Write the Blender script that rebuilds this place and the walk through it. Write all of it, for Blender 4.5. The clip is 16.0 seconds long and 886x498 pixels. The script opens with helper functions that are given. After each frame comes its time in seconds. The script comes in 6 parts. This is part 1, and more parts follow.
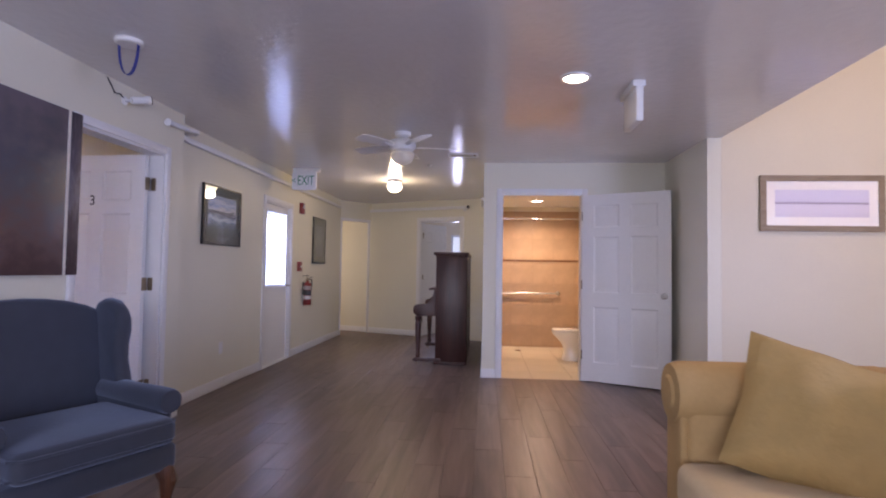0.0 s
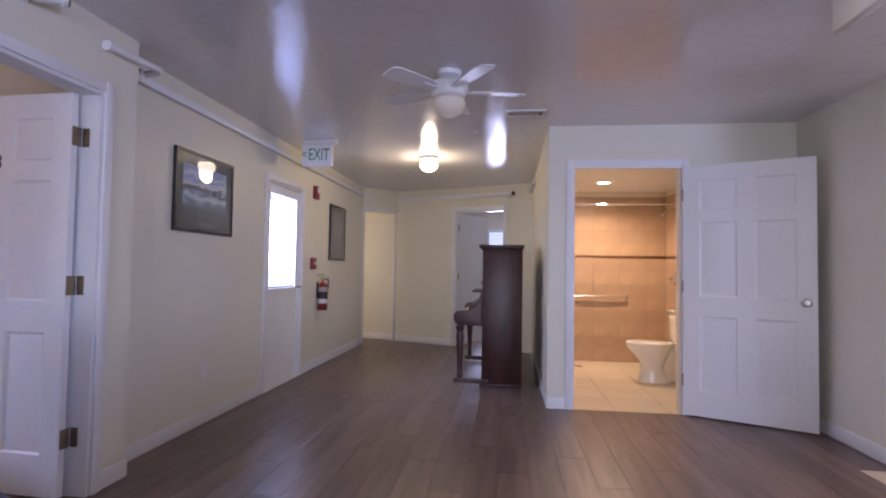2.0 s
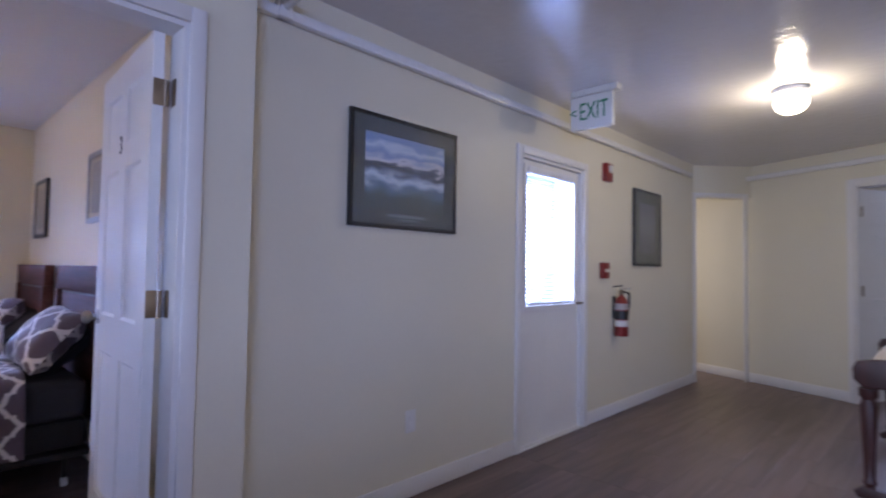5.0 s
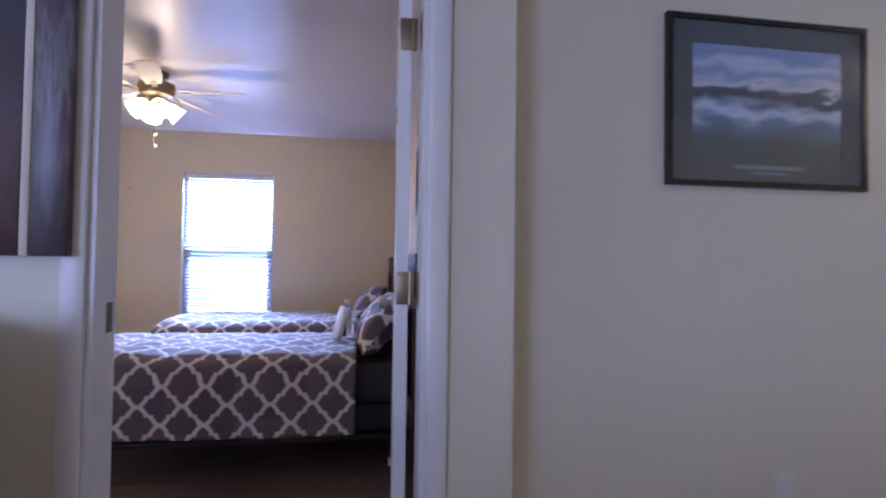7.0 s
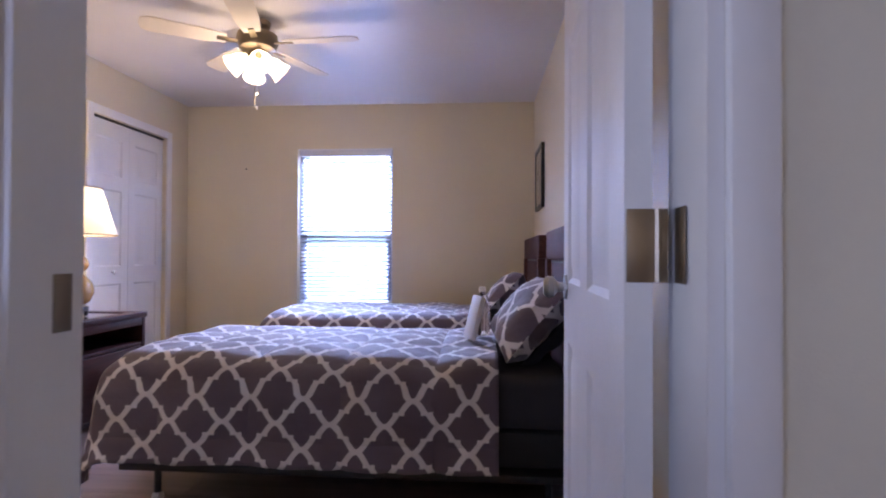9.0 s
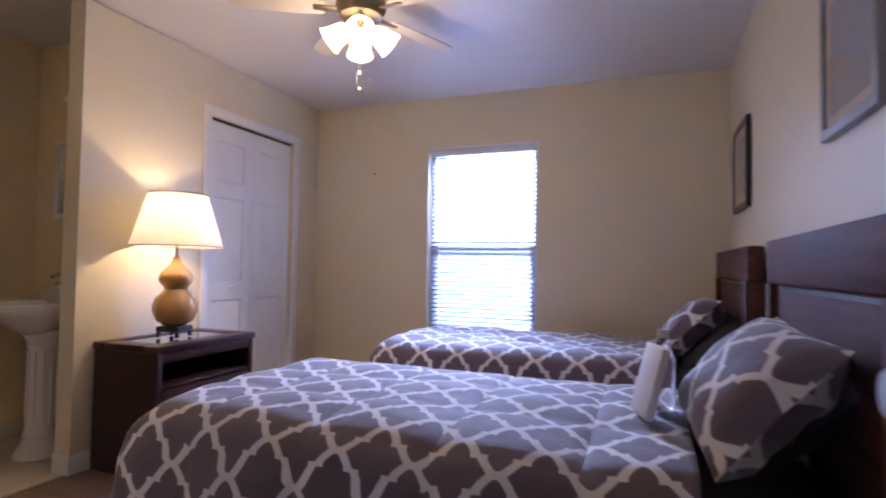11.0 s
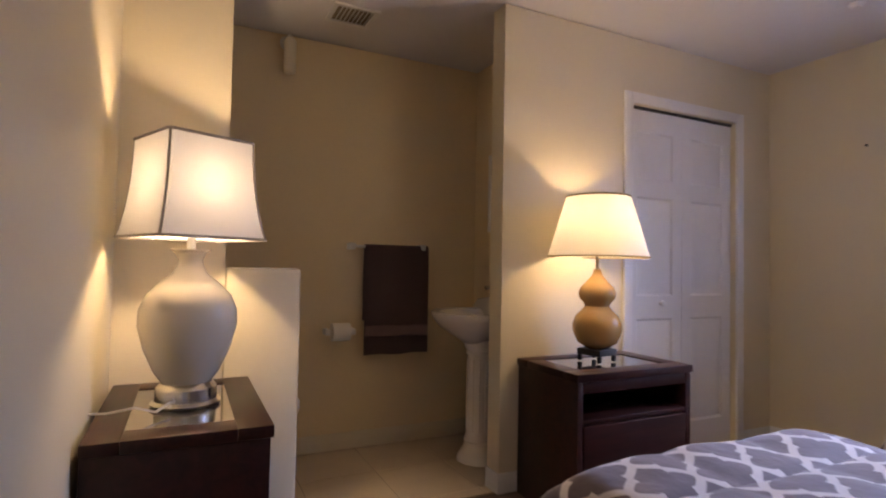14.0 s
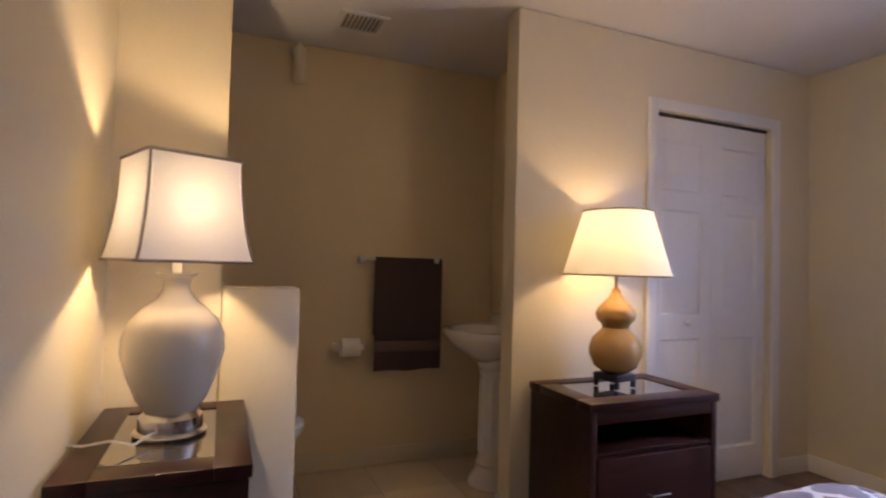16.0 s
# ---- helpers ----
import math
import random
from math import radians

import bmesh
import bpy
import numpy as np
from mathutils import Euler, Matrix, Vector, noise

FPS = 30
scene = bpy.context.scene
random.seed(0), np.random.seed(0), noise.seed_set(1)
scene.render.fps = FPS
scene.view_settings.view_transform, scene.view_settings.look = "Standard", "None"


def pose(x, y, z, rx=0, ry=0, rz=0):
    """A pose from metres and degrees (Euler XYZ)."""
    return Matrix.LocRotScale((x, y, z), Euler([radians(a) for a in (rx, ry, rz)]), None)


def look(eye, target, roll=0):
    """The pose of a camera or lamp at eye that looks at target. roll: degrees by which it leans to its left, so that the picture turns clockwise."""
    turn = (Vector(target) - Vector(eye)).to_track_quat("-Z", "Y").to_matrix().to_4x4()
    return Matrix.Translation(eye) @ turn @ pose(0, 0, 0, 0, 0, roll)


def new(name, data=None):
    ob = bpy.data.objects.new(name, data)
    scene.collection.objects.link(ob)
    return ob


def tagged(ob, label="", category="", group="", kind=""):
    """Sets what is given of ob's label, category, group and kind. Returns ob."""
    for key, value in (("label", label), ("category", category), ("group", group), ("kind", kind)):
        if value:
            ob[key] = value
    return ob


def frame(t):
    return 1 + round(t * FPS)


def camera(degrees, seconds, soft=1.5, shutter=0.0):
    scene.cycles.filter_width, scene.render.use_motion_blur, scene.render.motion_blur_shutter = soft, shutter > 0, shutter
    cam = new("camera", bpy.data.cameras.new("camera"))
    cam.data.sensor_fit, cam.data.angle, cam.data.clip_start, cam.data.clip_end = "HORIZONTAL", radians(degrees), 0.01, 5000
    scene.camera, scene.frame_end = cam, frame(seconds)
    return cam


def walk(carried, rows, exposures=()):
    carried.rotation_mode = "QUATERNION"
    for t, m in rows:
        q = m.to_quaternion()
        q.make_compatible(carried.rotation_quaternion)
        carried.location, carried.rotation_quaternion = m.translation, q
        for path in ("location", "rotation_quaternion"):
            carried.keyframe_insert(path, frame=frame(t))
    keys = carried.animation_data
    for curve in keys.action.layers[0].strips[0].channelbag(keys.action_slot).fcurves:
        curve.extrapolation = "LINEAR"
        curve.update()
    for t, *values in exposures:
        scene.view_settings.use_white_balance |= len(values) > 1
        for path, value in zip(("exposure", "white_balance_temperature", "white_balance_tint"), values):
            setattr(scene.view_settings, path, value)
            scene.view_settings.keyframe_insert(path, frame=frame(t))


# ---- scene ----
cam = camera(79.5, 16.0, 2.0, 0.4)
PATH = [
    (0, (0.79, 0.791, 1.19), (0.633, 2.784, 1.267), 0.9),
    (0.5, (0.722, 1.183, 1.175), (0.565, 3.175, 1.255), 1.0),
    (1, (0.666, 1.547, 1.179), (0.506, 3.539, 1.255), 0.9),
    (1.5, (0.559, 1.866, 1.169), (0.329, 3.851, 1.245), 0.9),
    (2, (0.423, 2.158, 1.157), (0.183, 4.142, 1.233), 0.9),
    (2.5, (0.317, 2.491, 1.152), (-0.031, 4.459, 1.229), 0.9),
    (3, (0.244, 2.808, 1.165), (-0.168, 4.764, 1.239), 0.9),
    (3.2, (0.226, 2.886, 1.145), (-0.193, 4.84, 1.225), 1.2),
    (5.3, (0.284, 4.035, 1.183), (-1.257, 5.309, 1.247), 0.9),
    (5.5, (0.235, 4.089, 1.183), (-1.394, 5.248, 1.236), 0.95),
    (6, (0.056, 4.246, 1.146), (-1.726, 5.151, 1.224), 0.6),
    (6.3, (-0.029, 4.329, 1.161), (-1.885, 5.071, 1.223), 0.6),
    (6.5, (-0.062, 4.366, 1.136), (-1.966, 4.973, 1.204), 0.9),
    (7, (-0.18, 4.445, 1.12), (-2.155, 4.751, 1.175), 0.8),
    (7.5, (-0.39, 4.397, 1.075), (-2.38, 4.539, 1.11), 0.5),
    (8, (-0.59, 4.36, 1.03), (-2.59, 4.343, 1.048), 0.3),
    (10.3, (-1.592, 4.361, 1.052), (-3.566, 4.045, 1.113), 1.0),
    (10.4, (-1.63, 4.359, 1.063), (-3.596, 3.992, 1.118), 1.0),
    (10.5, (-1.669, 4.355, 1.068), (-3.619, 3.917, 1.129), 1.0),
    (10.6, (-1.71, 4.367, 1.061), (-3.646, 3.869, 1.127), 0.9),
    (11, (-1.864, 4.325, 1.063), (-3.731, 3.61, 1.128), 0.9),
    (11.5, (-2.028, 4.266, 1.052), (-3.788, 3.318, 1.12), 0.9),
    (12, (-2.11, 4.271, 1.145), (-3.657, 3.004, 1.156), 1.6),
    (12.5, (-2.213, 4.209, 1.093), (-3.47, 2.655, 1.136), 1.1),
    (13, (-2.27, 4.133, 1.04), (-3.293, 2.416, 1.114), 1.2),
    (13.5, (-2.289, 3.995, 1.048), (-3.204, 2.218, 1.123), 1.1),
    (14, (-2.31, 3.876, 1.089), (-3.179, 2.076, 1.155), 1.1),
    (14.5, (-2.346, 3.735, 1.097), (-3.087, 1.88, 1.178), 1.1),
    (15, (-2.427, 3.717, 1.115), (-3.012, 1.806, 1.198), 1.3),
    (15.5, (-2.445, 3.743, 1.15), (-3.048, 1.837, 1.215), 1.6),
    (16, (-2.451, 3.818, 1.168), (-3.213, 1.97, 1.234), 1.6),
]
walk(cam, [(t, look(eye, target, roll)) for t, eye, target, roll in PATH], [(0, 0.33, 6750, 27), (2, 0.40, 6500, 26), (3, 0.32, 6350, 26), (5.5, 0.31, 5700, 22), (8, 0.20, 6250, 22), (10.3, -0.03, 6750, 22), (11.2, -0.12, 6650, 21), (12.3, -0.24, 6700, 20), (14, -0.52, 7800, 19), (16, -0.52, 7900, 19)])

# ---- world, sun, exposure ----
world = bpy.data.worlds.new("world")
scene.world = world
world.use_nodes = True
wn = world.node_tree
sky = wn.nodes.new("ShaderNodeTexSky")
sky.sky_type, sky.sun_disc = "NISHITA", False
sky.sun_elevation, sky.sun_rotation = radians(38), radians(200)
wn.links.new(sky.outputs[0], wn.nodes["Background"].inputs[0])
wn.nodes["Background"].inputs[1].default_value = 0.12
sun = new("sun", bpy.data.lights.new("sun", "SUN"))
sun.data.energy, sun.data.angle, sun.data.color = 1.2, radians(10), (1, 0.95, 0.88)
sun.matrix_world = pose(0, 0, 8, 52, 0, 20)

WARM, BULB, DAY, DAYW = (1.0, 0.77, 0.49), (1.0, 0.80, 0.55), (0.55, 0.66, 1.0), (0.9, 0.92, 1.0)


def lamp(name, kind, power, colour, m, size=0.1, size_y=0.0):
    data = bpy.data.lights.new(name, kind)
    data.energy, data.color = power, colour
    if kind == "AREA":
        data.size = size
        if size_y:
            data.shape, data.size_y = "RECTANGLE", size_y
    else:
        data.shadow_soft_size = size
    ob = new(name, data)
    ob.matrix_world = m
    return ob


# ---- materials ----
def shader(name, colour, rough=0.6, metal=0.0, vary=0.08, grain=30.0, bump=0.1, bump_scale=120.0, coat=0.0, spec=0.5, tint=None, stain=0.0):
    """A principled surface with fine grain, broad mottling and relief."""
    m = bpy.data.materials.new(name)
    m.use_nodes = True
    t, b = m.node_tree, m.node_tree.nodes["Principled BSDF"]
    co = t.nodes.new("ShaderNodeTexCoord")
    big, fine, fall = t.nodes.new("ShaderNodeTexNoise"), t.nodes.new("ShaderNodeTexNoise"), t.nodes.new("ShaderNodeMix")
    big.inputs["Scale"].default_value, big.inputs["Detail"].default_value = 1.7, 4
    fine.inputs["Scale"].default_value, fine.inputs["Detail"].default_value = grain, 5
    for n in (big, fine):
        t.links.new(co.outputs["Object"], n.inputs["Vector"])
    fall.data_type = "RGBA"
    dark = tint or tuple(c * (1 - 2.2 * vary) for c in colour)
    fall.inputs[6].default_value, fall.inputs[7].default_value = (*dark, 1), (*[min(1, c * (1 + vary)) for c in colour], 1)
    add = t.nodes.new("ShaderNodeMath")
    add.operation, add.use_clamp = "ADD", True
    half = t.nodes.new("ShaderNodeMath")
    half.operation = "MULTIPLY_ADD"
    t.links.new(big.outputs[0], half.inputs[0])
    half.inputs[1].default_value, half.inputs[2].default_value = 0.9 + stain, -0.1 - stain * 0.5
    sc = t.nodes.new("ShaderNodeMath")
    sc.operation = "MULTIPLY"
    t.links.new(fine.outputs[0], sc.inputs[0])
    sc.inputs[1].default_value = 0.5
    t.links.new(half.outputs[0], add.inputs[0])
    t.links.new(sc.outputs[0], add.inputs[1])
    t.links.new(add.outputs[0], fall.inputs[0])
    t.links.new(fall.outputs[2], b.inputs["Base Color"])
    b.inputs["Roughness"].default_value, b.inputs["Metallic"].default_value = rough, metal
    b.inputs["Coat Weight"].default_value = coat
    b.inputs["Specular IOR Level"].default_value = spec
    if bump:
        rel, bp = t.nodes.new("ShaderNodeTexNoise"), t.nodes.new("ShaderNodeBump")
        rel.inputs["Scale"].default_value, rel.inputs["Detail"].default_value = bump_scale, 3
        t.links.new(co.outputs["Object"], rel.inputs["Vector"])
        t.links.new(rel.outputs[0], bp.inputs["Height"])
        bp.inputs["Strength"].default_value, bp.inputs["Distance"].default_value = bump, 0.004
        t.links.new(bp.outputs[0], b.inputs["Normal"])
    return m


def wood(name, light, dark, rough=0.4, scale=(2.5, 40, 40), random_by="Object", coat=0.0, spread=0.25):
    """Streaked grain along local x of the mapping, varied from piece to piece."""
    m = bpy.data.materials.new(name)
    m.use_nodes = True
    t, b = m.node_tree, m.node_tree.nodes["Principled BSDF"]
    co, mp = t.nodes.new("ShaderNodeTexCoord"), t.nodes.new("ShaderNodeMapping")
    n1, ramp = t.nodes.new("ShaderNodeTexNoise"), t.nodes.new("ShaderNodeValToRGB")
    mp.inputs["Scale"].default_value = scale
    if random_by == "Object":
        rnd = t.nodes.new("ShaderNodeObjectInfo").outputs["Random"]
    else:
        rnd = t.nodes.new("ShaderNodeNewGeometry").outputs["Random Per Island"]
    off = t.nodes.new("ShaderNodeVectorMath")
    off.operation = "MULTIPLY_ADD"
    t.links.new(rnd, off.inputs[0])
    off.inputs[1].default_value = (37, 11, 5)
    t.links.new(co.outputs["Object"], off.inputs[2])
    t.links.new(off.outputs[0], mp.inputs[0])
    t.links.new(mp.outputs[0], n1.inputs["Vector"])
    n1.inputs["Scale"].default_value, n1.inputs["Detail"].default_value, n1.inputs["Distortion"].default_value = 1.0, 7, 0.6
    ramp.color_ramp.elements[0].position, ramp.color_ramp.elements[0].color = 0.3, (*dark, 1)
    ramp.color_ramp.elements[1].position, ramp.color_ramp.elements[1].color = 0.72, (*light, 1)
    t.links.new(n1.outputs[0], ramp.inputs[0])
    hsv, val = t.nodes.new("ShaderNodeHueSaturation"), t.nodes.new("ShaderNodeMapRange")
    t.links.new(rnd, val.inputs[0])
    val.inputs[3].default_value, val.inputs[4].default_value = 1 - spread, 1 + spread
    t.links.new(val.outputs[0], hsv.inputs["Value"])
    t.links.new(ramp.outputs[0], hsv.inputs["Color"])
    t.links.new(hsv.outputs[0], b.inputs["Base Color"])
    b.inputs["Roughness"].default_value, b.inputs["Coat Weight"].default_value = rough, coat
    bp = t.nodes.new("ShaderNodeBump")
    bp.inputs["Strength"].default_value, bp.inputs["Distance"].default_value = 0.12, 0.002
    t.links.new(n1.outputs[0], bp.inputs["Height"])
    t.links.new(bp.outputs[0], b.inputs["Normal"])
    return m


def glow(name, colour, strength):
    m = bpy.data.materials.new(name)
    m.use_nodes = True
    b = m.node_tree.nodes["Principled BSDF"]
    b.inputs["Base Color"].default_value = (*colour, 1)
    b.inputs["Emission Color"].default_value, b.inputs["Emission Strength"].default_value = (*colour, 1), strength
    b.inputs["Roughness"].default_value = 0.4
    return m


def translucent(name, colour, amount, rough=0.8, thread=0.0):
    """Cloth or thin plastic that lets light through."""
    m = bpy.data.materials.new(name)
    m.use_nodes = True
    t, b = m.node_tree, m.node_tree.nodes["Principled BSDF"]
    b.inputs["Base Color"].default_value, b.inputs["Roughness"].default_value = (*colour, 1), rough
    tr, mx = t.nodes.new("ShaderNodeBsdfTranslucent"), t.nodes.new("ShaderNodeMixShader")
    tr.inputs[0].default_value, mx.inputs[0].default_value = (*colour, 1), amount
    t.links.new(b.outputs[0], mx.inputs[1])
    t.links.new(tr.outputs[0], mx.inputs[2])
    t.links.new(mx.outputs[0], t.nodes["Material Output"].inputs[0])
    co, n, bp = t.nodes.new("ShaderNodeTexCoord"), t.nodes.new("ShaderNodeTexNoise"), t.nodes.new("ShaderNodeBump")
    n.inputs["Scale"].default_value = 260
    t.links.new(co.outputs["Object"], n.inputs["Vector"])
    t.links.new(n.outputs[0], bp.inputs["Height"])
    bp.inputs["Strength"].default_value, bp.inputs["Distance"].default_value = 0.15 + thread, 0.001
    t.links.new(bp.outputs[0], b.inputs["Normal"])
    return m


def glass(name, colour=(1, 1, 1), rough=0.0):
    m = bpy.data.materials.new(name)
    m.use_nodes = True
    b = m.node_tree.nodes["Principled BSDF"]
    b.inputs["Base Color"].default_value, b.inputs["Roughness"].default_value = (*colour, 1), rough
    b.inputs["Transmission Weight"].default_value, b.inputs["IOR"].default_value = 1.0, 1.45
    return m


def trellis(name, ground, line, period_u, period_v):
    """Printed cloth: a lattice of stepped quatrefoils, by the cloth's own unrolled coordinates in metres."""
    m = bpy.data.materials.new(name)
    m.use_nodes = True
    t, b = m.node_tree, m.node_tree.nodes["Principled BSDF"]

    def op(kind, a, c=None, d=None):
        n = t.nodes.new("ShaderNodeMath")
        n.operation = kind
        for i, v in enumerate((a, c, d)):
            if v is None:
                continue
            if isinstance(v, (int, float)):
                n.inputs[i].default_value = v
            else:
                t.links.new(v, n.inputs[i])
        return n.outputs[0]
    uv, sep = t.nodes.new("ShaderNodeUVMap"), t.nodes.new("ShaderNodeSeparateXYZ")
    t.links.new(uv.outputs[0], sep.inputs[0])
    u, v = op("MULTIPLY", sep.outputs[0], 1 / period_u), op("MULTIPLY", sep.outputs[1], 1 / period_v)
    du = op("ABSOLUTE", op("SUBTRACT", op("FRACT", op("ADD", u, 0.5)), 0.5))
    w = op("SUBTRACT", op("ABSOLUTE", op("SUBTRACT", op("FRACT", op("ADD", v, 0.25)), 0.5)), 0.25)
    # arches of one row stand between those of the next
    flip = op("GREATER_THAN", w, 0.0)
    side = op("ADD", op("MULTIPLY", du, op("SUBTRACT", 1.0, flip)), op("MULTIPLY", op("SUBTRACT", 0.5, du), flip))
    # each arch is a rounded vee, near enough its own distance field when divided by its slope
    reach = op("SQRT", op("ADD", op("MULTIPLY", op("MULTIPLY", side, side), 4.33), 0.09))
    climb = op("SUBTRACT", op("SUBTRACT", reach, 0.55), op("MULTIPLY", op("ABSOLUTE", w), -1.0))
    slope = op("DIVIDE", op("MULTIPLY", side, 4.33), reach)
    ring = op("DIVIDE", op("ABSOLUTE", climb), op("SQRT", op("ADD", op("MULTIPLY", slope, slope), 1.0)))
    foot = op("MULTIPLY", op("LESS_THAN", op("ABSOLUTE", w), 0.030), op("LESS_THAN", op("ABSOLUTE", op("SUBTRACT", du, 0.25)), 0.106))
    near = op("MULTIPLY", ring, op("SUBTRACT", 1.0, foot))
    mask = op("MULTIPLY_ADD", near, -60.0, 3.6)
    mask = op("MINIMUM", op("MAXIMUM", mask, 0.0), 1.0)
    mix = t.nodes.new("ShaderNodeMix")
    mix.data_type = "RGBA"
    t.links.new(mask, mix.inputs[0])
    co, n = t.nodes.new("ShaderNodeTexCoord"), t.nodes.new("ShaderNodeTexNoise")
    n.inputs["Scale"].default_value, n.inputs["Detail"].default_value = 9, 6
    t.links.new(co.outputs["Object"], n.inputs["Vector"])
    soft = t.nodes.new("ShaderNodeMix")
    soft.data_type = "RGBA"
    soft.inputs[6].default_value, soft.inputs[7].default_value = (*[c * 0.8 for c in ground], 1), (*[c * 1.15 for c in ground], 1)
    t.links.new(n.outputs[0], soft.inputs[0])
    t.links.new(soft.outputs[2], mix.inputs[6])
    mix.inputs[7].default_value = (*line, 1)
    t.links.new(mix.outputs[2], b.inputs["Base Color"])
    b.inputs["Roughness"].default_value = 0.75
    b.inputs["Sheen Weight"].default_value = 0.4
    w, bp = t.nodes.new("ShaderNodeTexNoise"), t.nodes.new("ShaderNodeBump")
    w.inputs["Scale"].default_value = 16
    w.inputs["Detail"].default_value = 5
    t.links.new(co.outputs["Object"], w.inputs["Vector"])
    t.links.new(w.outputs[0], bp.inputs["Height"])
    bp.inputs["Strength"].default_value, bp.inputs["Distance"].default_value = 0.55, 0.01
    t.links.new(bp.outputs[0], b.inputs["Normal"])
    return m


WALL = shader("wall_paint", (0.75, 0.71, 0.58), 0.42, vary=0.03, grain=60, bump=0.12, bump_scale=260)
WALL_BED = shader("bedroom_paint", (0.72, 0.64, 0.48), 0.42, vary=0.03, grain=60, bump=0.14, bump_scale=240, stain=0.05)
WASH = shader("tan_wash_paint", (0.78, 0.64, 0.41), 0.45, vary=0.04, grain=60, bump=0.14, bump_scale=240, stain=0.05)
CEIL = shader("ceiling_gloss_paint", (0.74, 0.72, 0.73), 0.13, vary=0.03, grain=20, bump=0.75, bump_scale=17, spec=0.7)
CEIL_BED = shader("bedroom_ceiling_paint", (0.74, 0.72, 0.72), 0.36, vary=0.03, grain=20, bump=0.3, bump_scale=45)
TRIM = shader("white_trim_paint", (0.78, 0.77, 0.76), 0.35, vary=0.03, bump=0.05)
DOOR = shader("white_door_paint", (0.78, 0.77, 0.75), 0.5, vary=0.04, bump=0.15, bump_scale=140)
PLANK = wood("vinyl_plank", (0.200, 0.135, 0.116), (0.100, 0.063, 0.055), 0.36, (14, 1.2, 8), "Object", 0.0, 0.12)
PLANK_REST = wood("vinyl_plank_rest", (0.200, 0.135, 0.116), (0.100, 0.063, 0.055), 0.36, (14, 1.2, 8), "Island", 0.0, 0.12)
JOINT = shader("dark_joint", (0.105, 0.070, 0.061), 0.8)
TILE = shader("pale_floor_tile", (0.62, 0.52, 0.40), 0.3, vary=0.07, grain=9, bump=0.05, stain=0.2)
GROUT = shader("grout", (0.34, 0.27, 0.20), 0.9)
TILEGROUT = shader("tan_tile_grout", (0.38, 0.25, 0.155), 0.9)
WALLTILE = shader("tan_wall_tile", (0.44, 0.29, 0.18), 0.28, vary=0.16, grain=7, bump=0.06, stain=0.4)
TILEBAND = shader("brown_tile_band", (0.16, 0.07, 0.035), 0.3, vary=0.1)
PORCELAIN = shader("white_porcelain", (0.82, 0.79, 0.74), 0.12, vary=0.01, bump=0.0, coat=0.4)
CHROME = shader("chrome", (0.75, 0.74, 0.72), 0.18, 1.0, vary=0.03, bump=0.0)
NICKEL = shader("dull_nickel", (0.42, 0.40, 0.37), 0.36, 1.0, vary=0.06, bump=0.0)
BRASS = shader("dull_brass", (0.30, 0.24, 0.17), 0.38, 1.0, vary=0.12)
BLACK = shader("black_plastic", (0.018, 0.017, 0.017), 0.4, vary=0.1)
BLUE = shader("blue_velvet", (0.026, 0.030, 0.045), 0.75, vary=0.2, grain=14, bump=0.2, bump_scale=300)
BLUE.node_tree.nodes["Principled BSDF"].inputs["Sheen Weight"].default_value = 0.7
BLUE.node_tree.nodes["Principled BSDF"].inputs["Sheen Tint"].default_value = (0.36, 0.44, 0.62, 1)
SOFA = shader("gold_chenille", (0.47, 0.30, 0.125), 0.85, vary=0.1, grain=50, bump=0.35, bump_scale=220)
SOFA2 = shader("cream_seat_cloth", (0.60, 0.48, 0.31), 0.85, vary=0.08, grain=50, bump=0.3, bump_scale=220)
PIANO = wood("piano_mahogany", (0.070, 0.020, 0.013), (0.030, 0.009, 0.006), 0.38, (30, 30, 2.0), "Object", 0.0, 0.05)
CHERRY = wood("dark_cherry_wood", (0.040, 0.009, 0.006), (0.016, 0.004, 0.003), 0.36, (3, 30, 30), "Object", 0.0, 0.1)
EDGEWOOD = wood("red_brown_wood", (0.20, 0.075, 0.035), (0.10, 0.032, 0.016), 0.3, (3, 30, 30), "Object", 0.3, 0.1)
HEADWOOD = wood("headboard_wood", (0.105, 0.040, 0.030), (0.052, 0.018, 0.014), 0.6, (3, 30, 30), "Object", 0.0, 0.08)
CHERRY.node_tree.nodes["Principled BSDF"].inputs["Specular IOR Level"].default_value = 0.35
HEADWOOD.node_tree.nodes["Principled BSDF"].inputs["Specular IOR Level"].default_value = 0.2
LEG = wood("walnut_leg", (0.12, 0.045, 0.022), (0.05, 0.018, 0.01), 0.3, (30, 30, 3), "Object", 0.3, 0.1)
QUILT = trellis("trellis_quilt", (0.120, 0.086, 0.112), (0.70, 0.66, 0.66), 0.210, 0.186)
PILLOWCLOTH = trellis("trellis_pillow", (0.120, 0.086, 0.112), (0.70, 0.66, 0.66), 0.210, 0.186)
SHEET = shader("charcoal_sheet", (0.035, 0.033, 0.040), 0.8, vary=0.1, bump=0.2)
BASECLOTH = shader("black_bed_base", (0.014, 0.014, 0.017), 0.7, vary=0.1)
TOWEL = shader("brown_towel", (0.17, 0.11, 0.11), 0.95, vary=0.12, grain=80, bump=0.6, bump_scale=300)
SHADE = translucent("linen_shade", (0.88, 0.87, 0.89), 0.07, 0.9, 0.6)
SHADE2 = translucent("pleated_shade", (0.92, 0.88, 0.78), 0.24, 0.9, 0.1)
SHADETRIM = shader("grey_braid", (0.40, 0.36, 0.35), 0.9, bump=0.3)
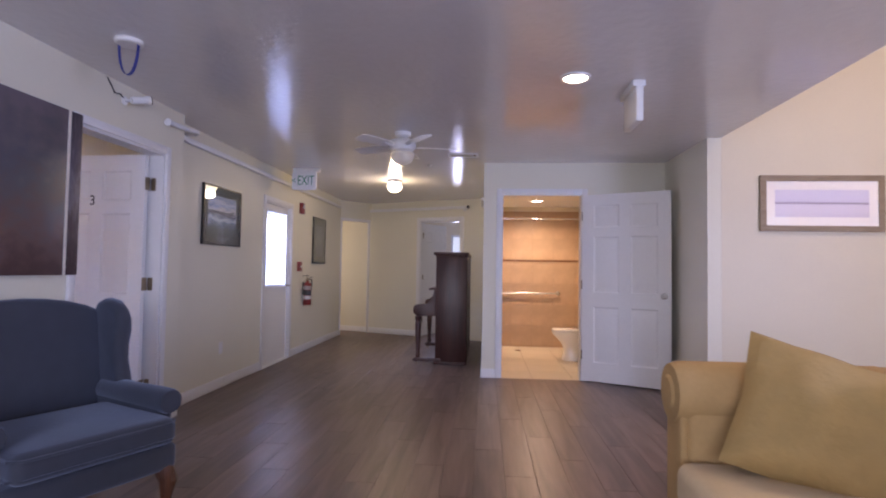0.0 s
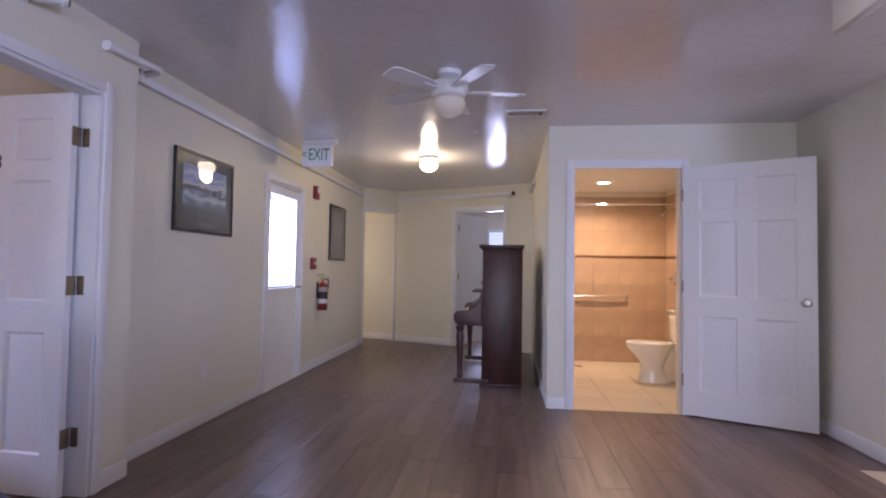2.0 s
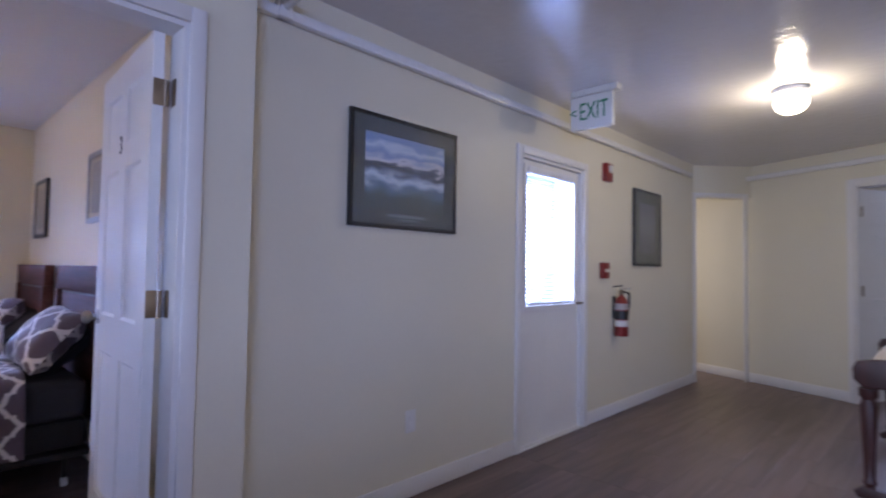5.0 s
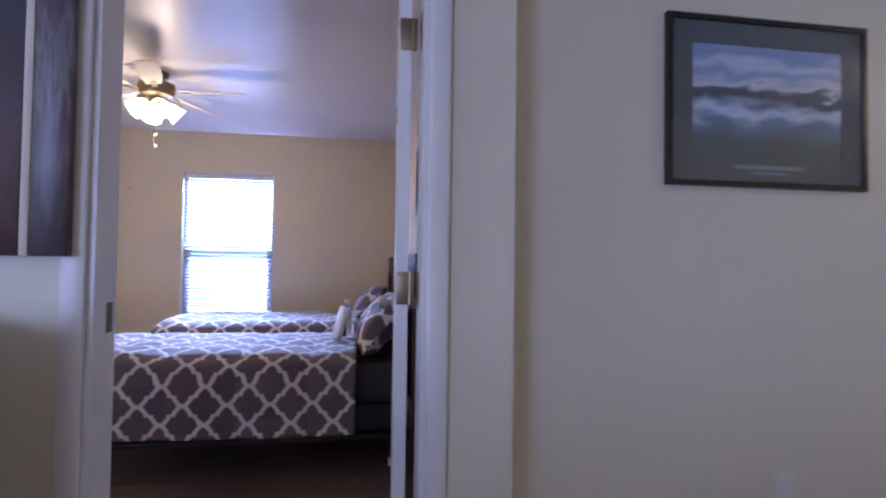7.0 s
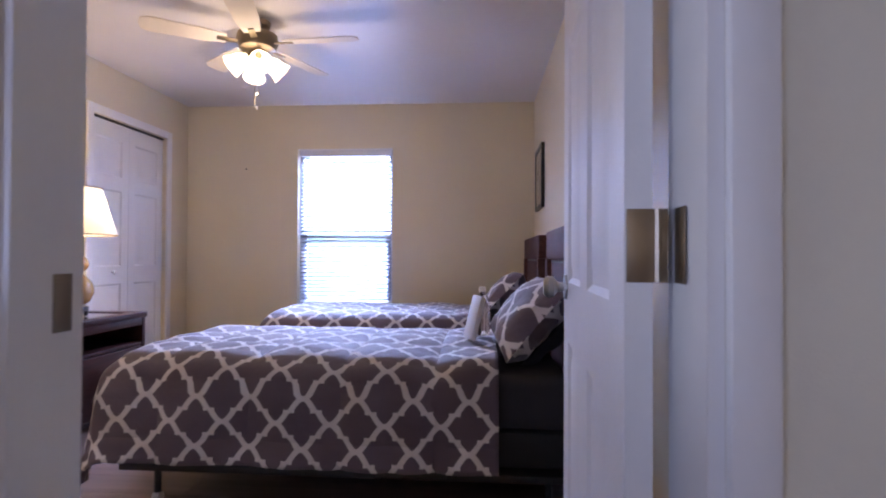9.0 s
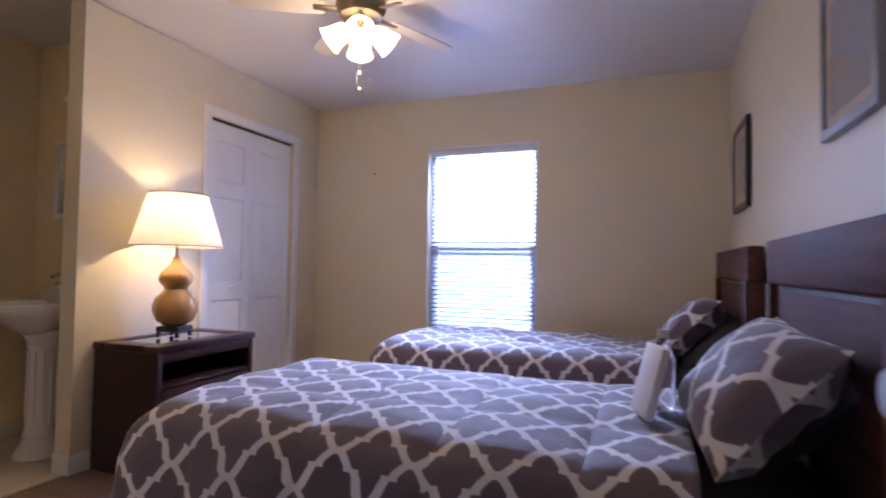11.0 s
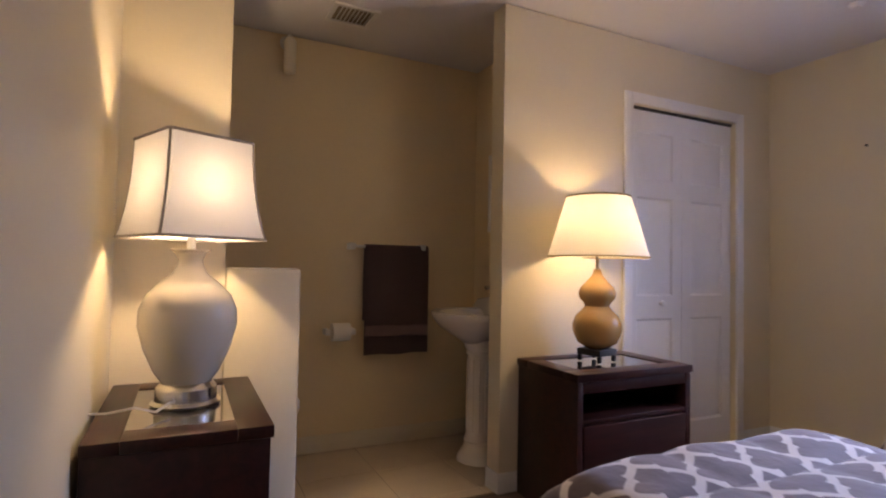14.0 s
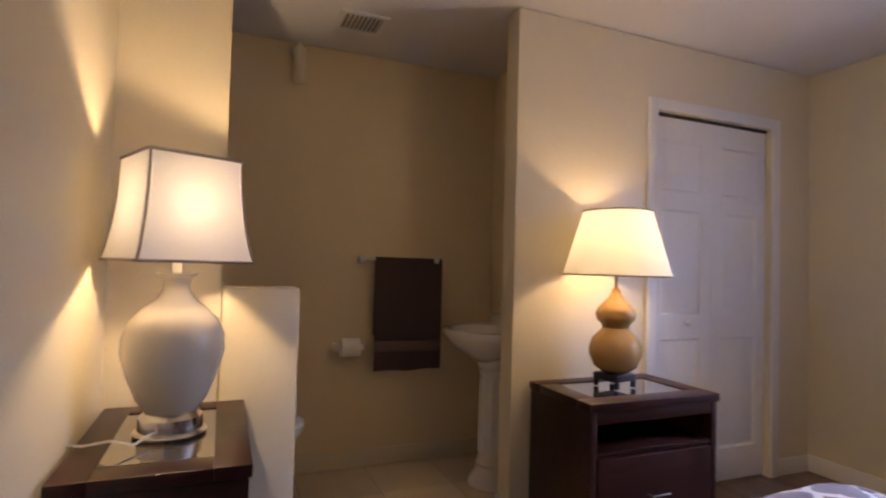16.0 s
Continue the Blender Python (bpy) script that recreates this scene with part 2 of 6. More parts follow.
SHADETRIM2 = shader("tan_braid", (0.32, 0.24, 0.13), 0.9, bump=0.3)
WHITEPOT = shader("cream_glaze", (0.66, 0.60, 0.50), 0.12, vary=0.02, bump=0.0, coat=0.6)
AMBERPOT = shader("amber_glaze", (0.47, 0.26, 0.09), 0.15, vary=0.1, grain=6, bump=0.0, coat=0.5)
TOPGLASS = shader("dark_inset_glass", (0.06, 0.05, 0.045), 0.04, vary=0.02, bump=0.0, coat=1.0, spec=0.8)
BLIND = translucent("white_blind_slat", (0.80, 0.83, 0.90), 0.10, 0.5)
# white slats darkened in colour to offset the strong bedroom window lamp
BLINDDIM = translucent("dimmed_blind_slat", (0.52, 0.56, 0.62), 0.05, 0.5)
BLINDTHIN = translucent("thin_vinyl_slat", (0.86, 0.89, 0.94), 0.5, 0.5)
VINYL = shader("white_vinyl_frame", (0.78, 0.79, 0.82), 0.4, vary=0.02, bump=0.0)
PANE = glass("window_glass")
PICGLASS = glass("picture_glass")
FROST = translucent("frosted_glass", (1.0, 0.95, 0.85), 0.6, 0.3)
OUT = glow("bright_sky_backdrop", (0.72, 0.85, 1.0), 0.95)
OUTDOOR = glow("open_sky_backdrop", (0.42, 0.58, 1.0), 4.5)
OUTSKY = glow("window_sky_backdrop", (0.74, 0.86, 1.0), 0.42)
OUTSHADE = glow("shady_garden_backdrop", (0.50, 0.68, 0.82), 0.42)
BULBGLOW = glow("lit_bulb", (1.0, 0.80, 0.52), 40.0)
LENSGLOW = glow("lit_downlight", (1.0, 0.86, 0.66), 14.0)
GLOBEGLOW = glow("lit_globe", (1.0, 0.95, 0.72), 4.0)
TULIPGLOW = glow("lit_tulip_glass", (1.0, 0.86, 0.62), 3.2)
PLASTIC = shader("white_plastic", (0.76, 0.75, 0.73), 0.45, vary=0.02, bump=0.0)
RED = shader("red_enamel", (0.22, 0.018, 0.016), 0.3, vary=0.06, bump=0.0)
LABELWHITE = shader("label_white", (0.72, 0.70, 0.66), 0.6, vary=0.03, bump=0.0)
GREEN = shader("sign_green", (0.02, 0.22, 0.10), 0.5, vary=0.03, bump=0.0)
TAPE = shader("blue_tape", (0.05, 0.08, 0.42), 0.6, vary=0.05, bump=0.0)
FRAMEBLACK = shader("black_frame", (0.012, 0.012, 0.014), 0.35, vary=0.1)
FRAMEOAK = wood("oak_frame", (0.42, 0.31, 0.20), (0.28, 0.20, 0.12), 0.5, (4, 40, 40), "Object")
FRAMESILVER = shader("silver_frame", (0.30, 0.30, 0.32), 0.4, 0.6, vary=0.1)
MATGREEN = shader("grey_green_mount", (0.055, 0.066, 0.066), 0.8, vary=0.03, bump=0.0)
MATCREAM = shader("cream_mount", (0.72, 0.66, 0.58), 0.8, vary=0.02, bump=0.0)
RUGDARK = shader("patterned_rug", (0.16, 0.10, 0.08), 0.95, vary=0.4, grain=26, bump=0.5, stain=0.6)
RUGEDGE = shader("rug_border", (0.025, 0.018, 0.018), 0.95, vary=0.2)
CARDWHITE = translucent("card_white", (0.78, 0.76, 0.76), 0.2, 0.4)
PAPER = shader("tissue_paper", (0.82, 0.80, 0.76), 0.95, vary=0.02, bump=0.3, bump_scale=160)
GRASS = shader("lawn", (0.09, 0.14, 0.05), 0.9, vary=0.3, grain=5)


# ---- builders ----
def thing(name, label, category, m=None, group="", kind=""):
    ob = new(name)
    ob.empty_display_size = 0.05
    if m is not None:
        ob.matrix_world = m
    return tagged(ob, label, category, group, kind)


def mesh(name, bm, material, smooth=True):
    data = bpy.data.meshes.new(name)
    bmesh.ops.recalc_face_normals(bm, faces=bm.faces[:])
    bm.to_mesh(data)
    bm.free()
    data.materials.append(material)
    if smooth:
        data.shade_smooth()
        data.set_sharp_from_angle(angle=radians(35))
    return data


def part(name, bm, material, parent, label=""):
    ob = new(name, mesh(name, bm, material))
    ob.parent = parent
    if label:
        tagged(ob, label)
    return ob


def solid(name, bm, material, label, category, kind="structure", group=""):
    return tagged(new(name, mesh(name, bm, material)), label, category, group, kind)


def box(x0, x1, y0, y1, z0, z1, bevel=0.0, bm=None, seg=2, m=None):
    bm = bm or bmesh.new()
    made = bmesh.ops.create_cube(bm, size=1.0)["verts"]
    for v in made:
        v.co = Vector(((x0 + x1) / 2 + v.co.x * (x1 - x0), (y0 + y1) / 2 + v.co.y * (y1 - y0), (z0 + z1) / 2 + v.co.z * (z1 - z0)))
    geo = made
    if bevel:
        edges = list({e for v in made for e in v.link_edges})
        r = bmesh.ops.bevel(bm, geom=edges, offset=bevel, segments=seg, affect="EDGES", profile=0.5)
        geo = list({v for f in r["faces"] for v in f.verts} | {v for v in made if v.is_valid})
    if m is not None:
        for v in geo:
            v.co = m @ v.co
    return bm


def lathe(profile, steps=32, bm=None, centre=(0, 0), squash=(1, 1)):
    """A turned solid from (radius, height) rows, low to high."""
    bm = bm or bmesh.new()
    rings = []
    for r, z in profile:
        if r <= 1e-6:
            rings.append([bm.verts.new((centre[0], centre[1], z))])
        else:
            rings.append([bm.verts.new((centre[0] + r * squash[0] * math.cos(2 * math.pi * i / steps), centre[1] + r * squash[1] * math.sin(2 * math.pi * i / steps), z)) for i in range(steps)])
    for a, b in zip(rings, rings[1:]):
        for i in range(steps):
            j = (i + 1) % steps
            if len(a) == 1 and len(b) == 1:
                continue
            if len(a) == 1:
                bm.faces.new((a[0], b[j], b[i]))
            elif len(b) == 1:
                bm.faces.new((a[i], a[j], b[0]))
            else:
                bm.faces.new((a[i], a[j], b[j], b[i]))
    for ring in (rings[0], rings[-1]):
        if len(ring) > 2:
            bm.faces.new(ring)
    return bm


def tube(points, r, bm=None, sides=8, radii=None):
    """A round bar along points."""
    bm = bm or bmesh.new()
    pts, rings = [Vector(p) for p in points], []
    for i, p in enumerate(pts):
        d = (pts[min(i + 1, len(pts) - 1)] - pts[max(i - 1, 0)]).normalized()
        side = d.cross(Vector((0, 0, 1)) if abs(d.z) < 0.9 else Vector((1, 0, 0))).normalized()
        up = side.cross(d)
        rr = radii[i] if radii else r
        rings.append([bm.verts.new(p + rr * (math.cos(2 * math.pi * k / sides) * side + math.sin(2 * math.pi * k / sides) * up)) for k in range(sides)])
    for a, b in zip(rings, rings[1:]):
        for k in range(sides):
            j = (k + 1) % sides
            bm.faces.new((a[k], a[j], b[j], b[k]))
    bm.faces.new(rings[0])
    bm.faces.new(rings[-1])
    return bm


def extrude_outline(outline, depth, axis="y", bevel=0.0, m=None):
    """A flat outline (in x,z) pulled along y, or (in x,y) along z."""
    bm = bmesh.new()
    vs = [bm.verts.new((a, 0, b) if axis == "y" else (a, b, 0)) for a, b in outline]
    f = bm.faces.new(vs)
    ex = bmesh.ops.extrude_face_region(bm, geom=[f])
    d = Vector((0, depth, 0)) if axis == "y" else Vector((0, 0, depth))
    for v in ex["geom"]:
        if isinstance(v, bmesh.types.BMVert):
            v.co += d
    if bevel:
        bmesh.ops.bevel(bm, geom=[e for e in bm.edges if len(e.link_faces) == 2 and e.calc_face_angle(0) > 0.6], offset=bevel, segments=3, affect="EDGES", profile=0.5)
    if m is not None:
        bmesh.ops.transform(bm, matrix=m, verts=bm.verts[:])
    return bm


def puffy(w, d, h, edge=0.35, seg=14, noise_amp=0.0, seed=0, uv_scale=0.0, m=None):
    """A stuffed cushion: w by d, h thick at its middle, thin at its seam."""
    bm = bmesh.new()
    uv = bm.loops.layers.uv.new("cloth") if uv_scale else None
    grid = {}
    for side in (1, -1):
        for i in range(seg + 1):
            for j in range(seg + 1):
                a, b = 2 * i / seg - 1, 2 * j / seg - 1
                border = max(abs(a), abs(b)) > 0.999
                if side == -1 and border:
                    grid[side, i, j] = grid[1, i, j]
                    continue
                fat = (max(0, 1 - abs(a) ** 2.6) * max(0, 1 - abs(b) ** 2.6)) ** 0.5
                pull = 1 - 0.07 * (1 - abs(a * b)) * (max(abs(a), abs(b)) ** 3)
                n = noise_amp * noise.noise(Vector((a * 2.1 + seed, b * 2.1, side * 3)))
                grid[side, i, j] = bm.verts.new((a * w / 2 * pull, b * d / 2 * pull, side * (h / 2 * fat + n * fat)))
        for i in range(seg):
            for j in range(seg):
                vs = [grid[side, i, j], grid[side, i + 1, j], grid[side, i + 1, j + 1], grid[side, i, j + 1]]
                f = bm.faces.new(vs if side == 1 else vs[::-1])
                if uv:
                    for lp in f.loops:
                        lp[uv].uv = (lp.vert.co.x, lp.vert.co.y + (0.15 if side < 0 else 0))
    if m is not None:
        bmesh.ops.transform(bm, matrix=m, verts=bm.verts[:])
    return bm


def pierced(axis, c0, c1, a0, a1, z0, z1, holes=()):
    """A wall between c0 and c1 on one axis ('x': runs along y), from a0 to a1, with rectangular holes (a, a, z, z)."""
    bm = bmesh.new()
    A = sorted({a0, a1, *[h[i] for h in holes for i in (0, 1) if a0 < h[i] < a1]})
    Z = sorted({z0, z1, *[h[i] for h in holes for i in (2, 3) if z0 < h[i] < z1]})

    def full(i, k):
        if not (0 <= i < len(A) - 1 and 0 <= k < len(Z) - 1):
            return False
        a, z = (A[i] + A[i + 1]) / 2, (Z[k] + Z[k + 1]) / 2
        return not any(h[0] < a < h[1] and h[2] < z < h[3] for h in holes)
    verts = {}

    def vert(c, a, z):
        key = (round(c, 5), round(a, 5), round(z, 5))
        if key not in verts:
            verts[key] = bm.verts.new((c, a, z) if axis == "x" else (a, c, z))
        return verts[key]
    for i in range(len(A) - 1):
        for k in range(len(Z) - 1):
            if not full(i, k):
                continue
            p, q, s, t = A[i], A[i + 1], Z[k], Z[k + 1]
            for c in (c0, c1):
                bm.faces.new([vert(c, p, s), vert(c, q, s), vert(c, q, t), vert(c, p, t)])
            for nb, e in (((i - 1, k), ((p, s), (p, t))), ((i + 1, k), ((q, s), (q, t))), ((i, k - 1), ((p, s), (q, s))), ((i, k + 1), ((p, t), (q, t)))):
                if not full(*nb):
                    bm.faces.new([vert(c0, *e[0]), vert(c0, *e[1]), vert(c1, *e[1]), vert(c1, *e[0])])
    return bm


def face_with_panels(bm, m, w, h, panels):
    """One side of a moulded door in local x (width), z (height), facing -y."""
    X = sorted({0, w, *[p[i] for p in panels for i in (0, 1)]})
    Z = sorted({0, h, *[p[i] for p in panels for i in (2, 3)]})

    def quad(pts):
        bm.faces.new([bm.verts.new(m @ Vector(p)) for p in pts])
    for a, b in zip(X, X[1:]):
        for c, d in zip(Z, Z[1:]):
            mx, mz = (a + b) / 2, (c + d) / 2
            if not any(p[0] < mx < p[1] and p[2] < mz < p[3] for p in panels):
                quad([(a, 0, c), (b, 0, c), (b, 0, d), (a, 0, d)])
    for x0, x1, z0, z1 in panels:
        rows = [(0, 0), (0.012, 0.009), (0.024, 0.009), (0.048, 0.002)]
        for (i0, d0), (i1, d1) in zip(rows, rows[1:]):
            o = [(x0 + i0, d0, z0 + i0), (x1 - i0, d0, z0 + i0), (x1 - i0, d0, z1 - i0), (x0 + i0, d0, z1 - i0)]
            n = [(x0 + i1, d1, z0 + i1), (x1 - i1, d1, z0 + i1), (x1 - i1, d1, z1 - i1), (x0 + i1, d1, z1 - i1)]
            for k in range(4):
                quad([o[k], o[(k + 1) % 4], n[(k + 1) % 4], n[k]])
        i, d = rows[-1]
        quad([(x0 + i, d, z0 + i), (x1 - i, d, z0 + i), (x1 - i, d, z1 - i), (x0 + i, d, z1 - i)])


def door_slab(w, h, panels, thick=0.036, both=True):
    """A moulded door; local x from the hinge edge, y its thickness, z up."""
    bm = bmesh.new()
    face_with_panels(bm, Matrix.Identity(4), w, h, panels)
    face_with_panels(bm, Matrix.Translation((w, thick, 0)) @ Matrix.Rotation(math.pi, 4, "Z"), w, h, panels if both else [])
    for pts in (((0, 0, 0), (0, 0, h), (0, thick, h), (0, thick, 0)), ((w, 0, 0), (w, 0, h), (w, thick, h), (w, thick, 0)),
                ((0, 0, 0), (w, 0, 0), (w, thick, 0), (0, thick, 0)), ((0, 0, h), (w, 0, h), (w, thick, h), (0, thick, h))):
        bm.faces.new([bm.verts.new(p) for p in pts])
    bmesh.ops.remove_doubles(bm, verts=bm.verts[:], dist=0.0004)
    return bm


def six_panels(w, h):
    s, m = 0.105 * w / 0.76, 0.10 * w / 0.76
    c0, c1 = (s, (w - m) / 2), ((w + m) / 2, w - s)
    rows = ((0.20, 0.80), (0.955, 1.56), (1.66, h - 0.12))
    return [(*c, *r) for c in (c0, c1) for r in rows]


def text(body, size, material, m, parent, name="lettering"):
    cu = bpy.data.curves.new(name, "FONT")
    cu.body, cu.size, cu.align_x, cu.align_y, cu.extrude = body, size, "CENTER", "CENTER", 0.001
    tmp = new(name, cu)
    data = bpy.data.meshes.new_from_object(tmp.evaluated_get(bpy.context.evaluated_depsgraph_get()))
    bpy.data.objects.remove(tmp)
    data.materials.clear()
    data.materials.append(material)
    ob = new(name, data)
    ob.parent = parent
    ob.matrix_local = m
    return ob


def outlet(m, label, category="outlet", name="wall_outlet", group="wall outlets"):
    o = thing(name, label, category, m, group)
    part("cover_plate", box(-0.036, 0.036, -0.006, 0, -0.058, 0.058, 0.003), PLASTIC, o)
    for z in (-0.022, 0.022):
        part("socket", box(-0.017, 0.017, -0.009, -0.006, z - 0.015, z + 0.015, 0.003), TRIM, o)
    return o


def door_knob(parent, x, z, thick, name="door_knob"):
    k = part(name, lathe([(0.0, -0.062), (0.021, -0.060), (0.029, -0.048), (0.027, -0.034), (0.013, -0.024), (0.012, -0.008), (0.031, -0.006), (0.033, 0.0)], 20), NICKEL, parent, "dull nickel door knob")
    k.matrix_local = Matrix.Translation((x, 0, z)) @ Matrix.Rotation(radians(-90), 4, "X")
    k2 = new(name, k.data)
    k2.parent = parent
    k2.matrix_local = Matrix.Translation((x, thick, z)) @ Matrix.Rotation(radians(90), 4, "X")
    return k


def hinge(parent, x, y, z, jamb_leaf=False):
    h = part("hinge", box(x - 0.004, x - 0.001, y - 0.018, y + 0.034, z - 0.048, z + 0.048, 0.001), BRASS, parent, "dull brass butt hinge")
    if jamb_leaf:
        part("jamb_leaf", box(x - 0.044, x - 0.005, y - 0.0275, y - 0.0255, z - 0.048, z + 0.048, 0.0006), BRASS, h)
    pin = part("hinge_pin", tube([(x, y - 0.006, z - 0.048), (x, y - 0.006, z + 0.048)], 0.006), BRASS, h)
    return h


def room_door(name, w, h, m, label, knob=True, hinges=True, group=""):
    """Origin at the hinge edge's foot; the leaf runs along local x."""
    d = thing(name, label, "door", m, group, "structure")
    part("door_leaf", door_slab(w, h, six_panels(w, h)), DOOR, d)
    if knob:
        door_knob(d, w - 0.065, 0.94, 0.036)
    if hinges:
        for z in (0.28, 1.035, 1.785):
            hinge(d, 0.0, 0.0, z, name == "door_bedroom")
    return d


def casing(name, axis, c, a0, a1, top, side, width=0.065, thick=0.018, bottom=0.0, label="white painted door casing"):
    """Flat casing on a wall face at c, proud towards side (+1 or -1), round an opening from a0 to a1."""
    o = thing(name, label, "trim", kind="structure")
    lo, hi = (c + 0.001 * side, c + thick * side) if side > 0 else (c + thick * side, c + 0.001 * side)
    for nm, p, q, z0, z1 in (("side_casing", a0 - width, a0, bottom, top + width), ("side_casing", a1, a1 + width, bottom, top + width), ("head_casing", a0, a1, top, top + width)):
        bm = box(lo, hi, p, q, z0, z1, 0.004) if axis == "x" else box(p, q, lo, hi, z0, z1, 0.004)
        part(nm, bm, TRIM, o)
    return o


def jamb(name, axis, c0, c1, a0, a1, top, label="white painted door jamb"):
    o = thing(name, label, "trim", kind="structure")
    t = 0.018
    for nm, p, q, z0, z1 in (("side_jamb", a0 - 0.001, a0 + t, 0, top), ("side_jamb", a1 - t, a1 + 0.001, 0, top), ("head_jamb", a0 + t, a1 - t, top - t, top + 0.001)):
        part(nm, box(c0, c1, p, q, z0, z1) if axis == "x" else box(p, q, c0, c1, z0, z1), TRIM, o)
    return o


def skirting(name, axis, c, a0, a1, side, h=0.10, t=0.013, material=TRIM):
    lo, hi = (c + 0.001 * side, c + t * side) if side > 0 else (c + t * side, c + 0.001 * side)
    bm = box(lo, hi, a0, a1, 0.001, h, 0.005) if axis == "x" else box(a0, a1, lo, hi, 0.001, h, 0.005)
    return solid(name, bm, material, "painted baseboard along the wall", "baseboard")


# ---- structure ----
HX, OX, BX, WX = -1.78, -2.00, -2.08, -5.76   # hall face, its outside, bedroom face, window wall
NX, NB = -1.64, -1.76                     # the part of the hall wall that stands proud round the bedroom door
CY, BY = 1.66, 4.83                       # closet wall, headboard wall
TOP = 2.40
D0, D1, DT = 3.768, 4.63, 2.035             # bedroom doorway
E0, E1 = 6.83, 7.65                       # outside door

near_wall = pierced("x", NB, NX, -2.6, 4.876, 0, TOP, [(D0, D1, -1, DT)])
solid("wall_hall_near", near_wall, WALL, "pale cream painted hall wall round the bedroom door", "wall")
solid("wall_corner_fill", box(HX - 0.0015, NB - 0.0005, 4.78, 4.875, 0, TOP), WALL, "cream corner beside the bedroom door", "wall")
solid("wall_hall_left", pierced("x", OX, HX, 4.83, 10.1, 0, TOP, [(E0, E1, -1, 1.97)]), WALL, "pale cream painted hall wall round the outside door", "wall")
solid("wall_bedroom_hall", pierced("x", BX, NB - 0.001, 0.66, 3.0, 0, TOP), WALL_BED, "warm cream bedroom wall beside the door", "wall")
solid("wall_bathroom_front", pierced("y", 6.77, 6.88, 0.77, 2.75, 0, TOP, [(0.97, 1.86, -1, 2.05)]), WALL, "cream painted wall round the bathroom doorway", "wall")
solid("wall_hall_right", pierced("x", 0.77, 0.88, 6.881, 10.6, 0, TOP), WALL, "cream painted hall wall behind the piano", "wall")
solid("wall_return", pierced("x", 2.75, 2.87, 5.66, 6.88, 0, 4.5), WALL, "cream painted short return wall", "wall")
solid("wall_lounge_end", pierced("y", 5.66, 5.78, 2.871, 6.2, 0, 4.5), WALL_BED, "warm cream lounge wall behind the picture", "wall")
solid("wall_lounge_right", pierced("x", 6.2, 6.32, -2.6, 5.78, 0, 4.5, [(-2.3, 0.5, 0.9, 2.3)]), WALL, "cream lounge wall", "wall")
solid("wall_back", pierced("y", -2.72, -2.6, OX, 6.32, 0, 4.5, [(-1.4, 1.6, 0.85, 2.15)]), WALL, "cream wall at the start of the hall with a wide window", "wall")
# angled wall at the end of the hall, with a doorway into a far room
ANG = math.atan2(-0.4, 1.0)
far = pierced("y", 0.0, 0.11, -2.2, 1.42, 0, TOP, [(0.0, 0.79, -1, 2.04)])
FARM = pose(-0.36, 10.22, 0, 0, 0, math.degrees(ANG))
w = solid("wall_far", far, WALL, "angled cream wall at the end of the hall", "wall")
w.matrix_world = FARM
c = casing("trim_far_door", "y", 0, 0.0, 0.79, 2.04, -1)
c.matrix_world = FARM
j = jamb("jamb_far_door", "y", -0.001, 0.111, 0.0, 0.79, 2.04)
j.matrix_world = FARM
s = skirting("baseboard_far", "y", 0, -2.0, -0.07, -1)
s.matrix_world = FARM
# cased opening from the hall end into the side passage
SIDE = pose(HX - 0.02, 10.1, 0, 0, 0, 47)
o = solid("wall_side_opening", pierced("y", 0, 0.1, 0.0, 0.70, 2.04, TOP), WALL, "cream header over the side passage opening", "wall")
o.matrix_world = SIDE
c = casing("trim_side_opening", "y", 0, 0.05, 0.60, 2.04, -1, width=0.05, label="white casing of the side passage opening")
c.matrix_world = SIDE
solid("wall_passage_left", pierced("x", -3.5, -3.4, 10.0, 12.0, 0, TOP, [(10.4, 11.6, 0.8, 2.1)]), WALL, "cream side passage wall", "wall")
solid("wall_passage_near", pierced("y", 10.0, 10.1, -3.4, OX - 0.001, 0, TOP), WALL, "cream side passage wall", "wall")
solid("wall_passage_far", pierced("y", 12.0, 12.1, -3.5, -2.2, 0, TOP), WALL, "cream side passage wall", "wall")
solid("ceiling_passage", box(-3.5, -2.0, 10.0, 12.1, TOP, TOP + 0.1), CEIL, "white passage ceiling", "ceiling")
# far room behind the doorway
solid("wall_farroom_end", pierced("y", 13.2, 13.3, -2.0, 2.6, 0, TOP, [(0.0, 0.95, 0.85, 2.0)]), WALL_BED, "cream far room wall with a window", "wall")
solid("wall_farroom_left", pierced("x", -2.1, -2.0, 11.1, 13.3, 0, TOP), WALL_BED, "cream far room wall", "wall")
solid("wall_farroom_right", pierced("x", 2.6, 2.7, 9.4, 13.3, 0, TOP), WALL_BED, "cream far room wall", "wall")
solid("ceiling_farroom", box(-2.1, 2.7, 9.4, 13.3, TOP + 0.005, TOP + 0.1), CEIL_BED, "white far room ceiling", "ceiling")
solid("ceiling_hall", box(HX - 0.005, 2.87, -2.72, 11.2, TOP, TOP + 0.003 + 0.001), CEIL, "glossy white painted hall ceiling", "ceiling")
solid("ceiling_lounge", box(2.75, 6.32, -2.72, 5.78, 4.5, 4.6), CEIL_BED, "high white lounge ceiling", "ceiling")
solid("wall_soffit", pierced("x", 2.75, 2.87, -2.6, 5.659, TOP + 0.005, 4.5), WALL, "cream drop between the low and the high ceiling", "wall")
